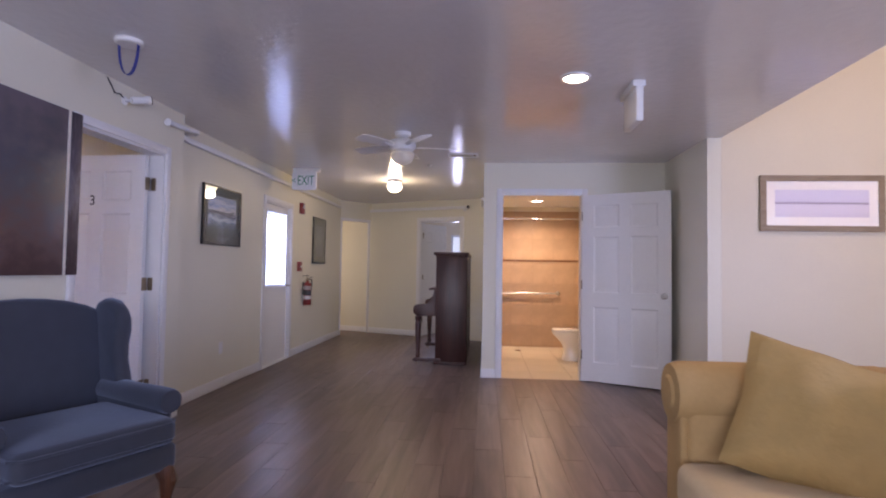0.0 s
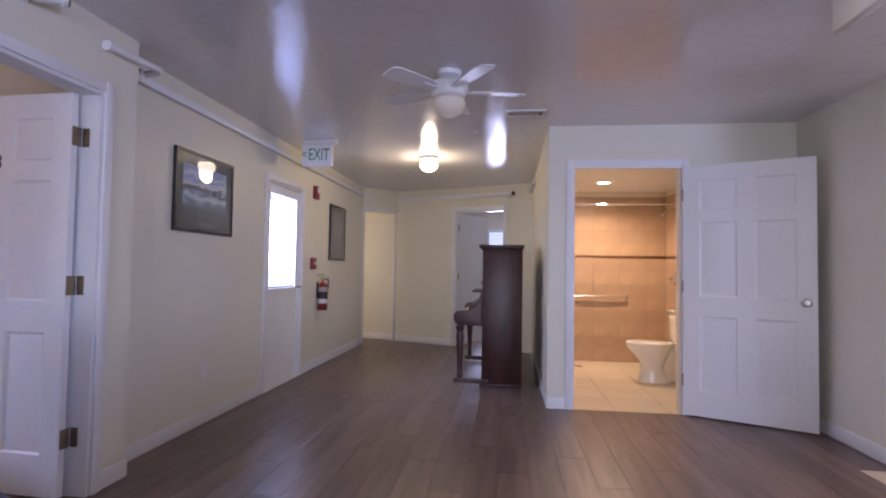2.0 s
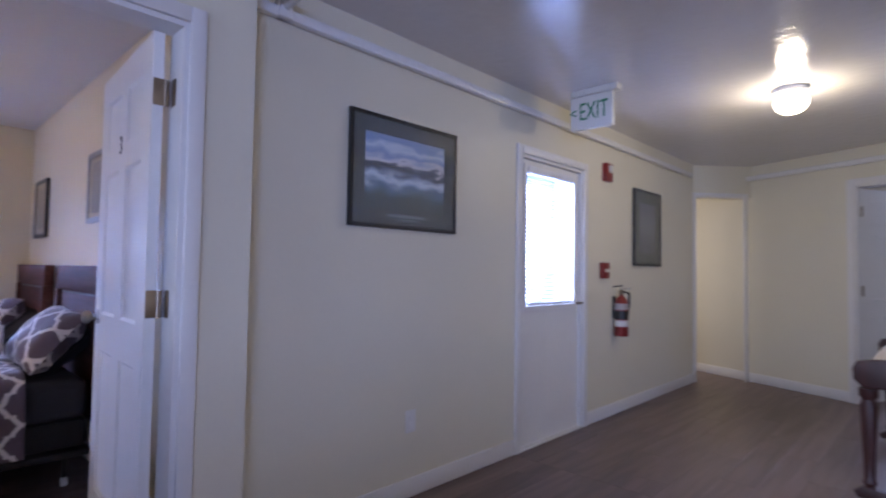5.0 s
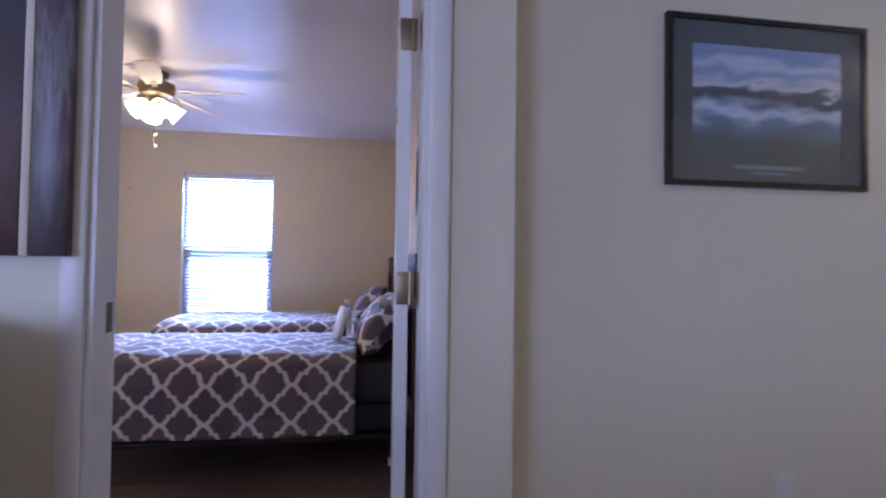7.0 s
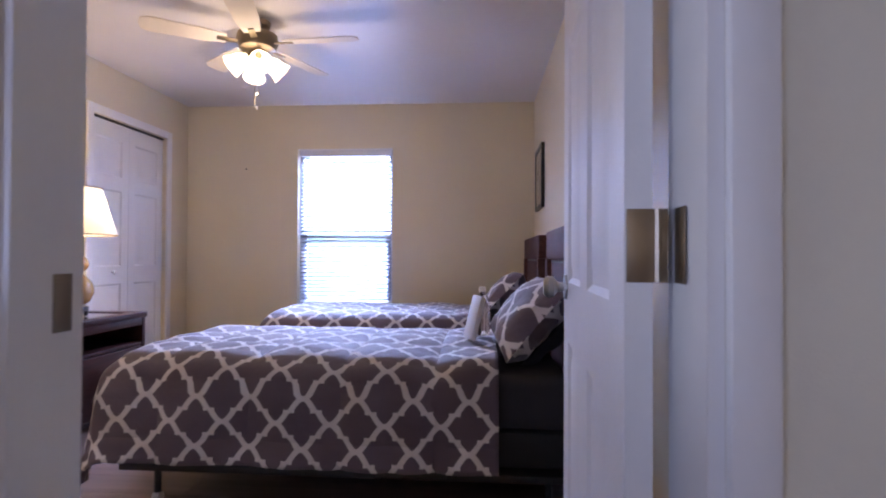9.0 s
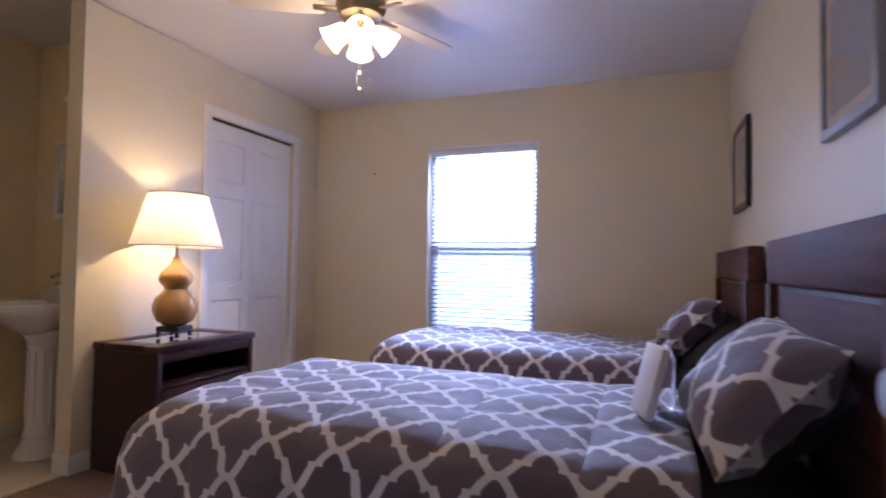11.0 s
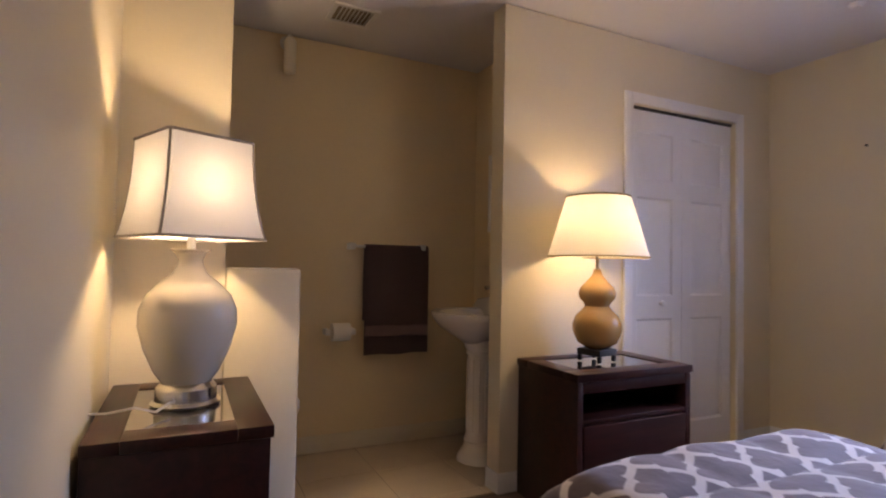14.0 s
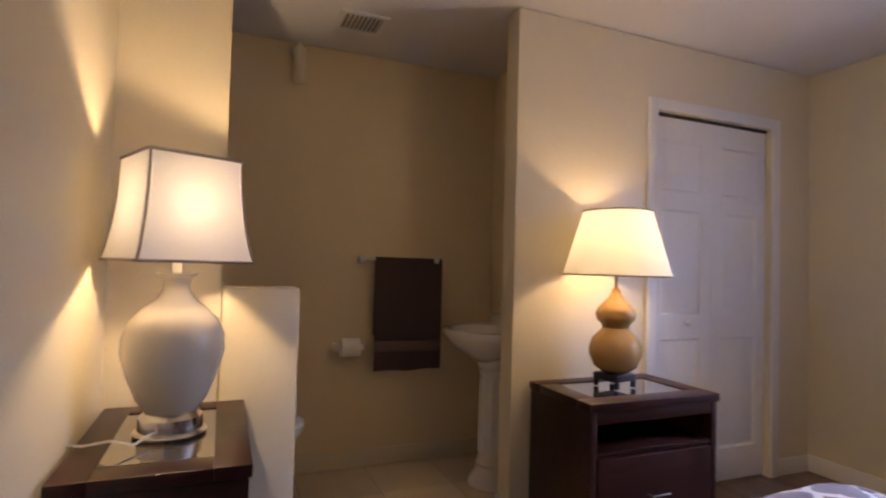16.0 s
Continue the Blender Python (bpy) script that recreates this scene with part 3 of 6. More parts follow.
# bathroom off the hall
BT = 2.2
solid("wall_bath_back", pierced("y", 9.30, 9.40, 0.88, 2.55, 0, BT), WALL_BED, "bathroom back wall", "wall")
solid("wall_bath_right", pierced("x", 2.45, 2.55, 6.881, 9.3, 0, BT), WALL_BED, "yellowish painted bathroom wall", "wall")
solid("ceiling_bath", box(0.88, 2.55, 6.881, 9.40, BT, BT + 0.05), CEIL_BED, "white bathroom ceiling", "ceiling")
# bedroom
solid("wall_window", pierced("x", WX - 0.15, WX, 0.4, BY + 0.12, 0, TOP, [(2.70, 3.57, 0.55, 2.0)]), WALL_BED, "warm cream bedroom wall round the window", "wall")
solid("wall_headboard", pierced("y", BY, BY + 0.12, WX, OX - 0.0005, 0, TOP), WALL_BED, "warm cream bedroom wall behind the headboards", "wall")
solid("wall_closet", pierced("y", CY - 0.11, CY, WX, -3.70, 0, TOP, [(-5.42, -4.54, -1, 2.03)]), WALL_BED, "warm cream bedroom wall round the closet", "wall")
solid("wall_wash_end", pierced("y", CY - 0.11, CY, -2.45, BX, 0, TOP), WALL_BED, "cream wall end beside the wash corner", "wall")
pony = box(-2.74, -2.451, CY - 0.11, CY, 0, 1.07, 0.018)
solid("wall_half", pony, WALL_BED, "cream half-height wall with rounded corners", "half wall")
solid("wall_wash_back", pierced("y", 0.66, 0.76, -4.15, BX, 0, TOP), WASH, "yellow-tan wall of the wash corner", "wall")
solid("wall_wash_side", pierced("x", -4.15, -4.05, 0.761, CY - 0.111, 0, TOP), WASH, "yellow-tan side wall of the wash corner", "wall")
solid("wall_closet_back", pierced("y", 0.9, 1.0, WX, -4.151, 0, TOP), WALL_BED, "closet back wall", "wall")
solid("ceiling_bedroom", box(WX - 0.1, NB + 0.05, 0.6, BY + 0.1, TOP + 0.006, TOP + 0.1), CEIL_BED, "white bedroom ceiling with a faint sheen", "ceiling")
# ground outside
solid("ground", box(-70, 70, -70, 70, -0.25, -0.2), GRASS, "lawn outside the building", "ground")
slab = bmesh.new()
for b in ((-5.9, 6.32, -2.72, 6.77), (-3.5, 2.7, 6.77, 13.3)):
    box(b[0], b[1], b[2], b[3], -0.19, -0.012, bm=slab)
solid("floor_slab", slab, JOINT, "dark floor base under the planks", "floor")
solid("roof", box(-6.2, 6.6, -3.0, 13.6, 4.65, 4.8), TRIM, "flat roof", "roof")

# trims
casing("trim_bedroom_door", "x", NX, D0, D1, DT, 1, width=0.055)
casing("trim_bedroom_door_inside", "x", NB, D0, D1, DT, -1)
jamb("jamb_bedroom_door", "x", NB - 0.001, NX + 0.001, D0, D1, DT)
casing("trim_outside_door", "x", HX, E0, E1, 1.97, 1, width=0.06)
jamb("jamb_outside_door", "x", OX - 0.001, HX + 0.001, E0, E1, 1.97)
casing("trim_bathroom_door", "y", 6.77, 0.97, 1.86, 2.05, -1, width=0.055)
jamb("jamb_bathroom_door", "y", 6.769, 6.881, 0.97, 1.86, 2.05)
casing("trim_closet", "y", CY, -5.42, -4.54, 2.03, 1, width=0.06)
skirting("baseboard_hall_a", "x", NX, -2.6, D0 - 0.056, 1)
skirting("baseboard_hall_step", "x", NX, D1 + 0.056, 4.889, 1)
skirting("baseboard_hall_b", "x", HX, 4.877, E0 - 0.061, 1)
skirting("baseboard_hall_c", "x", HX, E1 + 0.061, 10.1, 1)
skirting("baseboard_bath", "y", 6.77, 0.77, 0.914, -1)
skirting("baseboard_hall_right", "x", 0.77, 6.76, 9.75, -1)
skirting("baseboard_return", "x", 2.75, 5.647, 6.76, -1)
skirting("baseboard_lounge", "y", 5.66, 2.737, 6.2, -1)
skirting("baseboard_window", "x", WX, CY, BY, 1)
skirting("baseboard_head", "y", BY, WX + 0.014, NB - 0.02, -1)
skirting("baseboard_closet", "y", CY, WX + 0.014, -5.481, 1)
skirting("baseboard_closet_b", "y", CY, -4.479, -3.687, 1)
skirting("baseboard_closet_end", "x", -3.70, CY - 0.11, CY + 0.012, 1)
skirting("baseboard_bedroom_hall", "x", BX, CY, 3.0, -1)
skirting("baseboard_bedroom_door", "x", NB, 3.0, D0 - 0.066, -1)
skirting("baseboard_wash", "y", 0.76, -4.05, BX, 1, material=WALL_BED)
skirting("baseboard_half", "y", CY, -2.75, BX - 0.014, 1)
skirting("baseboard_farroom", "y", 13.2, -2.0, 2.6, -1)


# ---- windows ----
def blind(name, parent, x, y0, y1, z0, z1, tilt, flip=1, step=0.04, cloth=BLIND, deep=0.021):
    """Slats across an opening whose wall runs along y."""
    rail = part("head_rail", box(x - 0.022, x + 0.022, y0, y1, z1 - 0.045, z1, 0.004), VINYL, parent)
    one = mesh("slat", box(-deep, deep, y0 + 0.008, y1 - 0.008, -0.0008, 0.0008), cloth)
    z = z1 - 0.06
    while z > z0 + 0.03:
        sl = new("slat", one)
        sl.parent = parent
        sl.matrix_local = pose(x, 0, z, 0, flip * (tilt + random.uniform(-2.5, 2.5)), 0)
        z -= step
    part("bottom_rail", box(x - 0.018, x + 0.018, y0 + 0.006, y1 - 0.006, z0 + 0.004, z0 + 0.022, 0.004), VINYL, parent)
    for y in (y0 + 0.14, y1 - 0.14):
        part("ladder_cord", tube([(x + flip * 0.022, y, z0 + 0.02), (x + flip * 0.022, y, z1 - 0.04)], 0.0012, sides=5), VINYL, parent)


win = thing("window_1", "white double-hung window behind white horizontal blinds", "window", kind="structure")
x = WX - 0.10
for nm, b in (("frame_side", (x - 0.03, x + 0.03, 2.70, 2.74, 0.55, 2.0)), ("frame_side", (x - 0.03, x + 0.03, 3.53, 3.57, 0.55, 2.0)), ("frame_head", (x - 0.03, x + 0.03, 2.74, 3.53, 1.96, 2.0)), ("sash_stile", (x - 0.01, x + 0.028, 2.741, 2.768, 0.591, 1.234)), ("sash_stile", (x - 0.01, x + 0.028, 3.502, 3.529, 0.591, 1.234)),
              ("frame_sill", (x - 0.03, x + 0.03, 2.74, 3.53, 0.55, 0.59)), ("meeting_rail", (x - 0.02, x + 0.03, 2.74, 3.53, 1.235, 1.265))):
    part(nm, box(*b, 0.004), VINYL, win)
for z0, z1, dx in ((0.59, 1.235, 0.012), (1.265, 1.96, -0.012)):
    p = part("pane", box(x + dx - 0.002, x + dx + 0.002, 2.74, 3.53, z0, z1), PANE, win)
    p.visible_shadow = False
part("window_sill", box(WX - 0.07, WX + 0.02, 2.69, 3.58, 0.53, 0.549, 0.004), TRIM, win)
vb = thing("window_blind", "white horizontal slat blind, slats half open", "blind")
blind("window_blind", vb, WX - 0.045, 2.71, 3.56, 0.555, 1.985, 28, 1, 0.0345, BLINDDIM, 0.0215)
part("valance", box(WX - 0.012, WX + 0.004, 2.70, 3.57, 1.985, 2.0, 0.003), VINYL, vb)

edoor = thing("door_outside", "white outside door with a blind-covered glass upper half", "door", kind="structure")
gy0, gy1, gz0, gz1 = E0 + 0.085, E1 - 0.105, 0.945, 1.885
part("door_leaf", pierced("x", HX - 0.07, HX - 0.03, E0 + 0.018, E1 - 0.018, 0.01, 1.95, [(gy0, gy1, gz0, gz1)]), DOOR, edoor)
for y0, y1 in ((E0 + 0.12, E0 + 0.40), (E1 - 0.40, E1 - 0.12)):
    bm = bmesh.new()
    face_with_panels(bm, pose(HX - 0.029, y0, 0.17, 0, 0, 90), y1 - y0, 0.62, [(0.02, y1 - y0 - 0.02, 0.02, 0.60)])
    part("door_panel", bm, DOOR, edoor)
fr = part("glazing_frame", pierced("x", HX - 0.03, HX - 0.012, gy0 - 0.03, gy1 + 0.03, gz0 - 0.03, gz1 + 0.03, [(gy0, gy1, gz0, gz1)]), TRIM, edoor)
p = part("pane", box(HX - 0.062, HX - 0.058, gy0, gy1, gz0, gz1), PANE, edoor)
p.visible_shadow = False
part("threshold", box(OX - 0.02, HX + 0.01, E0 + 0.018, E1 - 0.018, -0.01, 0.012, 0.004), TRIM, edoor)
hd = part("door_handle", tube([(HX - 0.03, E1 - 0.065, 0.95), (HX + 0.035, E1 - 0.065, 0.95), (HX + 0.04, E1 - 0.15, 0.95)], 0.009), BRASS, edoor, "dull brass lever")
eb = thing("door_blind", "white slat blind over the outside door glass", "blind")
blind("door_blind", eb, HX - 0.028, gy0 + 0.01, gy1 - 0.01, gz0, gz1 + 0.02, 38, 1, 0.0280, BLINDTHIN, 0.0160)

win = thing("window_2", "wide window at the start of the hall", "window", kind="structure")
for nm, b in (("frame_side", (-1.4, -1.34, -2.70, -2.64, 0.85, 2.15)), ("frame_side", (1.54, 1.6, -2.70, -2.64, 0.85, 2.15)), ("mullion", (0.07, 0.13, -2.70, -2.64, 0.91, 2.09)),
              ("frame_head", (-1.34, 1.54, -2.70, -2.64, 2.09, 2.15)), ("frame_sill", (-1.34, 1.54, -2.70, -2.64, 0.85, 0.91))):
    part(nm, box(*b, 0.004), VINYL, win)
win = thing("window_3", "bright window in the far room", "window", kind="structure")
for nm, b in (("frame_side", (0.0, 0.05, 13.22, 13.27, 0.85, 2.0)), ("frame_side", (0.90, 0.95, 13.22, 13.27, 0.85, 2.0)), ("frame_head", (0.05, 0.90, 13.22, 13.27, 1.95, 2.0)), ("meeting_rail", (0.05, 0.90, 13.22, 13.27, 1.38, 1.43)), ("frame_sill", (0.05, 0.90, 13.22, 13.27, 0.85, 0.90))):
    part(nm, box(*b, 0.004), VINYL, win)
fb = thing("far_window_blind", "white slat blind in the far room window", "blind")
one = mesh("slat", box(0.06, 0.89, -0.02, 0.02, -0.0012, 0.0012), BLIND)
for i in range(24):
    sl = new("slat", one)
    sl.parent = fb
    sl.matrix_local = pose(0, 13.19, 0.90 + i * 0.045, -35, 0, 0)
part("head_rail", box(0.05, 0.90, 13.17, 13.21, 1.955, 1.995, 0.004), VINYL, fb)
for nm, m, sx, sy in (("backdrop_window", pose(WX - 2.3, 3.13, 0.5, 90, 0, 90), 6.0, 1.9), ("backdrop_sky", pose(WX - 2.31, 3.13, 2.65, 90, 0, 90), 6.0, 2.4), ("backdrop_door", pose(OX - 0.9, 7.28, 1.3, 90, 0, 90), 2.0, 2.6), ("backdrop_far", pose(0.5, 14.2, 1.4, 90, 0, 0), 3.0, 2.6)):
    bm = bmesh.new()
    bm.faces.new([bm.verts.new(m @ Vector(p)) for p in ((-sx / 2, -sy / 2, 0), (sx / 2, -sy / 2, 0), (sx / 2, sy / 2, 0), (-sx / 2, sy / 2, 0))])
    ob = solid(nm, bm, {"backdrop_window": OUTSHADE, "backdrop_sky": OUTSKY, "backdrop_door": OUTDOOR, "backdrop_far": OUT}[nm], "bright daylight outside", "backdrop")

# ---- lights of the place ----
lamp("daylight_window", "AREA", 620, (0.36, 0.52, 1.0), look((WX - 0.85, 3.13, 2.4), (WX + 1.6, 3.13, 0.8)), 1.3, 0.8)
lamp("daylight_door", "AREA", 24, DAY, look((OX - 0.1, 7.28, 1.4), (2, 7.28, 1.0)), 0.7, 0.9)
lamp("daylight_back", "AREA", 100, (0.66, 0.78, 1.0), look((0.1, -2.62, 1.5), (0.1, 4, 1.6)), 2.8, 1.2)
lamp("daylight_lounge", "AREA", 205, (0.42, 0.56, 1.0), look((6.22, -0.9, 1.4), (-1.78, 3.6, 0.6)), 2.7, 1.0)
# unseen warm source, added to brighten the side passage
lamp("passage_light", "AREA", 12, (1.0, 0.86, 0.66), look((-3.38, 11.0, 1.5), (-1, 10.8, 1.0)), 1.1, 1.2)
lamp("daylight_far", "AREA", 50, DAY, look((0.48, 13.15, 1.45), (0.3, 9, 1.0)), 0.85, 1.1)
lamp("lounge_light", "AREA", 36, WARM, look((4.4, 3.6, 4.4), (4.4, 3.2, 0)), 0.5)
lamp("downlight", "SPOT", 48, BULB, look((1.34, 4.12, 2.385), (1.34, 4.12, 0)), 0.06)
bpy.data.lights["downlight"].spot_size, bpy.data.lights["downlight"].spot_blend = radians(112), 0.6
lamp("bath_light", "SPOT", 130, BULB, look((1.53, 8.5, 2.185), (1.53, 8.5, 0)), 0.06)
bpy.data.lights["bath_light"].spot_size, bpy.data.lights["bath_light"].spot_blend = radians(160), 0.7
lamp("hall_globe", "POINT", 11, (1.0, 0.84, 0.50), pose(-0.45, 7.95, 2.20), 0.07)
lamp("shade_lamp_a", "POINT", 20, (1.0, 0.79, 0.52), pose(-2.325, 2.02, 1.32), 0.022)
lamp("shade_lamp_b", "POINT", 9, WARM, pose(-4.11, 1.875, 1.31), 0.022)
lamp("fan_lamp", "POINT", 9, BULB, pose(-4.05, 3.05, 1.93), 0.10)


# ---- doors ----
bd = room_door("door_bedroom", 0.79, 2.0, pose(-1.738, D1 - 0.046, 0.012, 0, 0, 176.8), "white six-panel bedroom door standing open, numbered 3")
text("3", 0.105, BLACK, pose(0.425, 0.0375, 1.655, 90, 0, 180), bd, "door_number")
room_door("door_bathroom", 0.91, 2.02, pose(1.855, 6.745, 0.012, 0, 0, -26.5), "white six-panel bathroom door standing open into the hall")
fdm = FARM @ pose(0.02, 0.06, 0.012, 0, 0, 82)
room_door("door_far", 0.74, 2.0, fdm, "white door standing open into the far room")
st = tagged(new("strike_plate", mesh("strike_plate", box(-1.738, -1.706, D0 + 0.0181, D0 + 0.0205, 0.925, 1.005, 0.0008), BRASS)), "dull brass strike plate on the door jamb", "door hardware")
cl = thing("door_closet", "white bifold closet door, closed", "door", kind="structure")
for i in (0, 1):
    w = 0.436
    pan = [(0.075, w - 0.075, 0.18, 0.80), (0.075, w - 0.075, 0.93, 1.50), (0.075, w - 0.075, 1.60, 1.88)]
    lf = part("door_leaf", door_slab(w, 2.0, pan, 0.03), DOOR, cl)
    lf.matrix_local = pose(-4.542 - i * 0.438, CY - 0.03, 0.012, 0, 0, 180)
k = part("closet_knob", lathe([(0.008, 0), (0.009, 0.012), (0.017, 0.02), (0.018, 0.03), (0.0, 0.036)], 16), DOOR, cl, "small white round knob")
k.matrix_local = Matrix.Translation((-4.80, CY - 0.03, 0.90)) @ Matrix.Rotation(radians(-90), 4, "X")
# solid black strip put in for the shaded gap above the leaves
part("track", box(-5.42, -4.54, CY - 0.07, CY - 0.025, 2.016, 2.029), BLACK, cl, "black strip drawn for the shaded gap over the closet leaves")


# ---- hall things ----
def picture(name, w, h, m, label, frame_mat, frame_w, mount_mat, mount_w, art, glazed=True, depth=0.025):
    """Hangs on a wall; local x to the right, z up, the wall behind at y = 0."""
    o = thing(name, label, "picture", m)
    ring = pierced("y", -depth, -0.002, -w / 2, w / 2, -h / 2, h / 2, [(-w / 2 + frame_w, w / 2 - frame_w, -h / 2 + frame_w, h / 2 - frame_w)])
    part("picture_frame", ring, frame_mat, o)
    iw, ih = w / 2 - frame_w, h / 2 - frame_w
    if mount_w:
        part("mount", pierced("y", -depth + 0.010, -0.003, -iw, iw, -ih, ih, [(-iw + mount_w, iw - mount_w, -ih + mount_w, ih - mount_w)]), mount_mat, o)
    part("print", box(-iw + mount_w, iw - mount_w, -depth + 0.013, -0.004, -ih + mount_w, ih - mount_w), art, o)
    if glazed:
        g = part("picture_glass", box(-iw, iw, -depth + 0.004, -depth + 0.006, -ih, ih), PICGLASS, o)
        g.visible_shadow = False
    return o


def painted(name, stops, scale, distort=0.0, rough=0.5, axis=2, noise_scale=4.0, span=1.0):
    """A printed picture: bands of colour by height, broken up by noise."""
    m = bpy.data.materials.new(name)
    m.use_nodes = True
    t, b = m.node_tree, m.node_tree.nodes["Principled BSDF"]
    co, sep, n, add, ramp = (t.nodes.new(k) for k in ("ShaderNodeTexCoord", "ShaderNodeSeparateXYZ", "ShaderNodeTexNoise", "ShaderNodeMath", "ShaderNodeValToRGB"))
    mp = t.nodes.new("ShaderNodeMapping")
    mp.inputs["Scale"].default_value = scale
    t.links.new(co.outputs["Object"], mp.inputs[0])
    t.links.new(mp.outputs[0], n.inputs["Vector"])
    n.inputs["Scale"].default_value, n.inputs["Detail"].default_value = noise_scale, 6
    t.links.new(co.outputs["Object"], sep.inputs[0])
    add.operation = "MULTIPLY_ADD"
    t.links.new(n.outputs[0], add.inputs[0])
    add.inputs[1].default_value = distort
    nrm = t.nodes.new("ShaderNodeMath")
    nrm.operation = "MULTIPLY_ADD"
    t.links.new(sep.outputs[axis], nrm.inputs[0])
    nrm.inputs[1].default_value, nrm.inputs[2].default_value = 1 / span, 0.5 - distort / 2
    t.links.new(nrm.outputs[0], add.inputs[2])
    t.links.new(add.outputs[0], ramp.inputs[0])
    e = ramp.color_ramp.elements
    e[0].position, e[0].color = stops[0][0], (*stops[0][1], 1)
    e[1].position, e[1].color = stops[-1][0], (*stops[-1][1], 1)
    for p, col in stops[1:-1]:
        e.new(p).color = (*col, 1)
    t.links.new(ramp.outputs[0], b.inputs["Base Color"])
    b.inputs["Roughness"].default_value = rough
    return m


LAKE = painted("lake_print", [(0.0, (0.02, 0.04, 0.04)), (0.20, (0.03, 0.06, 0.07)), (0.34, (0.08, 0.14, 0.20)), (0.44, (0.40, 0.46, 0.52)), (0.50, (0.12, 0.16, 0.22)), (0.54, (0.02, 0.03, 0.05)), (0.60, (0.05, 0.07, 0.10)), (0.63, (0.46, 0.44, 0.44)), (0.72, (0.16, 0.23, 0.36)), (0.80, (0.38, 0.42, 0.48)), (0.88, (0.14, 0.21, 0.34)), (1.0, (0.22, 0.29, 0.42))], (1, 1, 2.6), 0.36, 0.5, 2, 7, 0.44)
SHORE = painted("shore_print", [(0.0, (0.50, 0.43, 0.47)), (0.36, (0.55, 0.48, 0.52)), (0.47, (0.52, 0.46, 0.50)), (0.495, (0.20, 0.15, 0.19)), (0.53, (0.30, 0.25, 0.30)), (0.56, (0.50, 0.45, 0.52)), (1.0, (0.54, 0.48, 0.54))], (1, 1, 6), 0.05, 0.5, 2, 4, 0.26)
POSTER = painted("tall_print", [(0.0, (0.05, 0.06, 0.08)), (0.35, (0.07, 0.08, 0.11)), (0.5, (0.16, 0.17, 0.18)), (0.75, (0.08, 0.09, 0.13)), (1.0, (0.10, 0.12, 0.16))], (3, 1, 1), 0.3, 0.5, 2, 5, 0.6)
CANVAS = painted("dark_abstract_canvas", [(0.0, (0.085, 0.045, 0.045)), (0.2, (0.125, 0.070, 0.068)), (0.42, (0.100, 0.078, 0.090)), (0.62, (0.085, 0.085, 0.110)), (0.85, (0.125, 0.108, 0.125)), (1.0, (0.16, 0.13, 0.15))], (2, 1, 2.5), 0.9, 0.32, 2, 5, 0.95)
CANVAS2 = painted("grey_worn_canvas", [(0.0, (0.05, 0.03, 0.035)), (0.35, (0.10, 0.07, 0.075)), (0.55, (0.20, 0.18, 0.20)), (0.7, (0.12, 0.10, 0.12)), (1.0, (0.05, 0.04, 0.05))], (9, 1, 1.2), 1.0, 0.35, 2, 9, 0.95)
WATER = painted("pale_print", [(0.0, (0.20, 0.22, 0.30)), (0.5, (0.26, 0.29, 0.38)), (1.0, (0.34, 0.36, 0.44))], (2, 1, 2), 0.4, 0.5, 2, 5, 0.5)

ON_LEFT = lambda y, z: pose(HX, y, z, 0, 0, 90)
o = picture("framed_print", 0.745, 0.565, ON_LEFT(5.79, 1.67), "black-framed lake photograph in a dark grey mount", FRAMEBLACK, 0.018, MATGREEN, 0.075, LAKE)
part("caption", box(-0.13, 0.13, -0.0165, -0.0155, -0.222, -0.208), shader("caption_grey", (0.14, 0.17, 0.18), 0.6, bump=0.0), o, "pale line of small print")
part("caption", box(-0.07, 0.07, -0.0165, -0.0155, -0.238, -0.231), bpy.data.materials["caption_grey"], o)
picture("framed_poster", 0.60, 0.70, ON_LEFT(8.84, 1.60), "narrow black-framed dark poster on the hall wall", FRAMEBLACK, 0.02, MATGREEN, 0.10, POSTER)
picture("seascape_print", 1.03, 0.49, pose(3.705, 5.66, 1.815, 0, 0, 0), "wide oak-framed pale seascape print with cream mount", FRAMEOAK, 0.05, MATCREAM, 0.075, SHORE)
cv = thing("canvas_painting", "large dark abstract canvas with a pale upright line", "painting", pose(NX + 0.02, 3.182, 1.598, 0, 0, 90))
part("canvas", box(-0.56, 0.452, -0.026, -0.0005, -0.473, 0.473, 0.004), CANVAS, cv)
part("pale_line", box(0.453, 0.473, -0.0265, -0.0005, -0.473, 0.473, 0.002), MATCREAM, cv)
part("canvas_edge", box(0.474, 0.56, -0.026, -0.0005, -0.473, 0.473, 0.004), CANVAS2, cv)


def pipe_cover():
    o = thing("conduit_cover", "white boxed conduit running under the ceiling", "conduit", kind="structure")
    part("channel", box(HX + 0.001, HX + 0.045, 4.878, 9.98, 2.235, 2.285, 0.012), TRIM, o)
    part("pipe_stub", tube([(NX + 0.028, 4.62, 2.272), (NX + 0.028, 4.86, 2.285), (NX + 0.028, 5.02, 2.295), (NX - 0.01, 5.05, 2.295), (HX + 0.03, 5.05, 2.285)], 0.020, sides=12), TRIM, o)
    part("collar", tube([(NX + 0.028, 4.60, 2.271), (NX + 0.028, 4.625, 2.272)], 0.028, sides=14), TRIM, o)
    part("elbow", box(HX + 0.001, HX + 0.055, 5.015, 5.085, 2.235, 2.315, 0.012), TRIM, o)
    b = part("far_channel", box(-1.95, 0.95, -0.05, -0.002, 2.235, 2.285, 0.012), TRIM, o)
    b.matrix_local = FARM
    return o


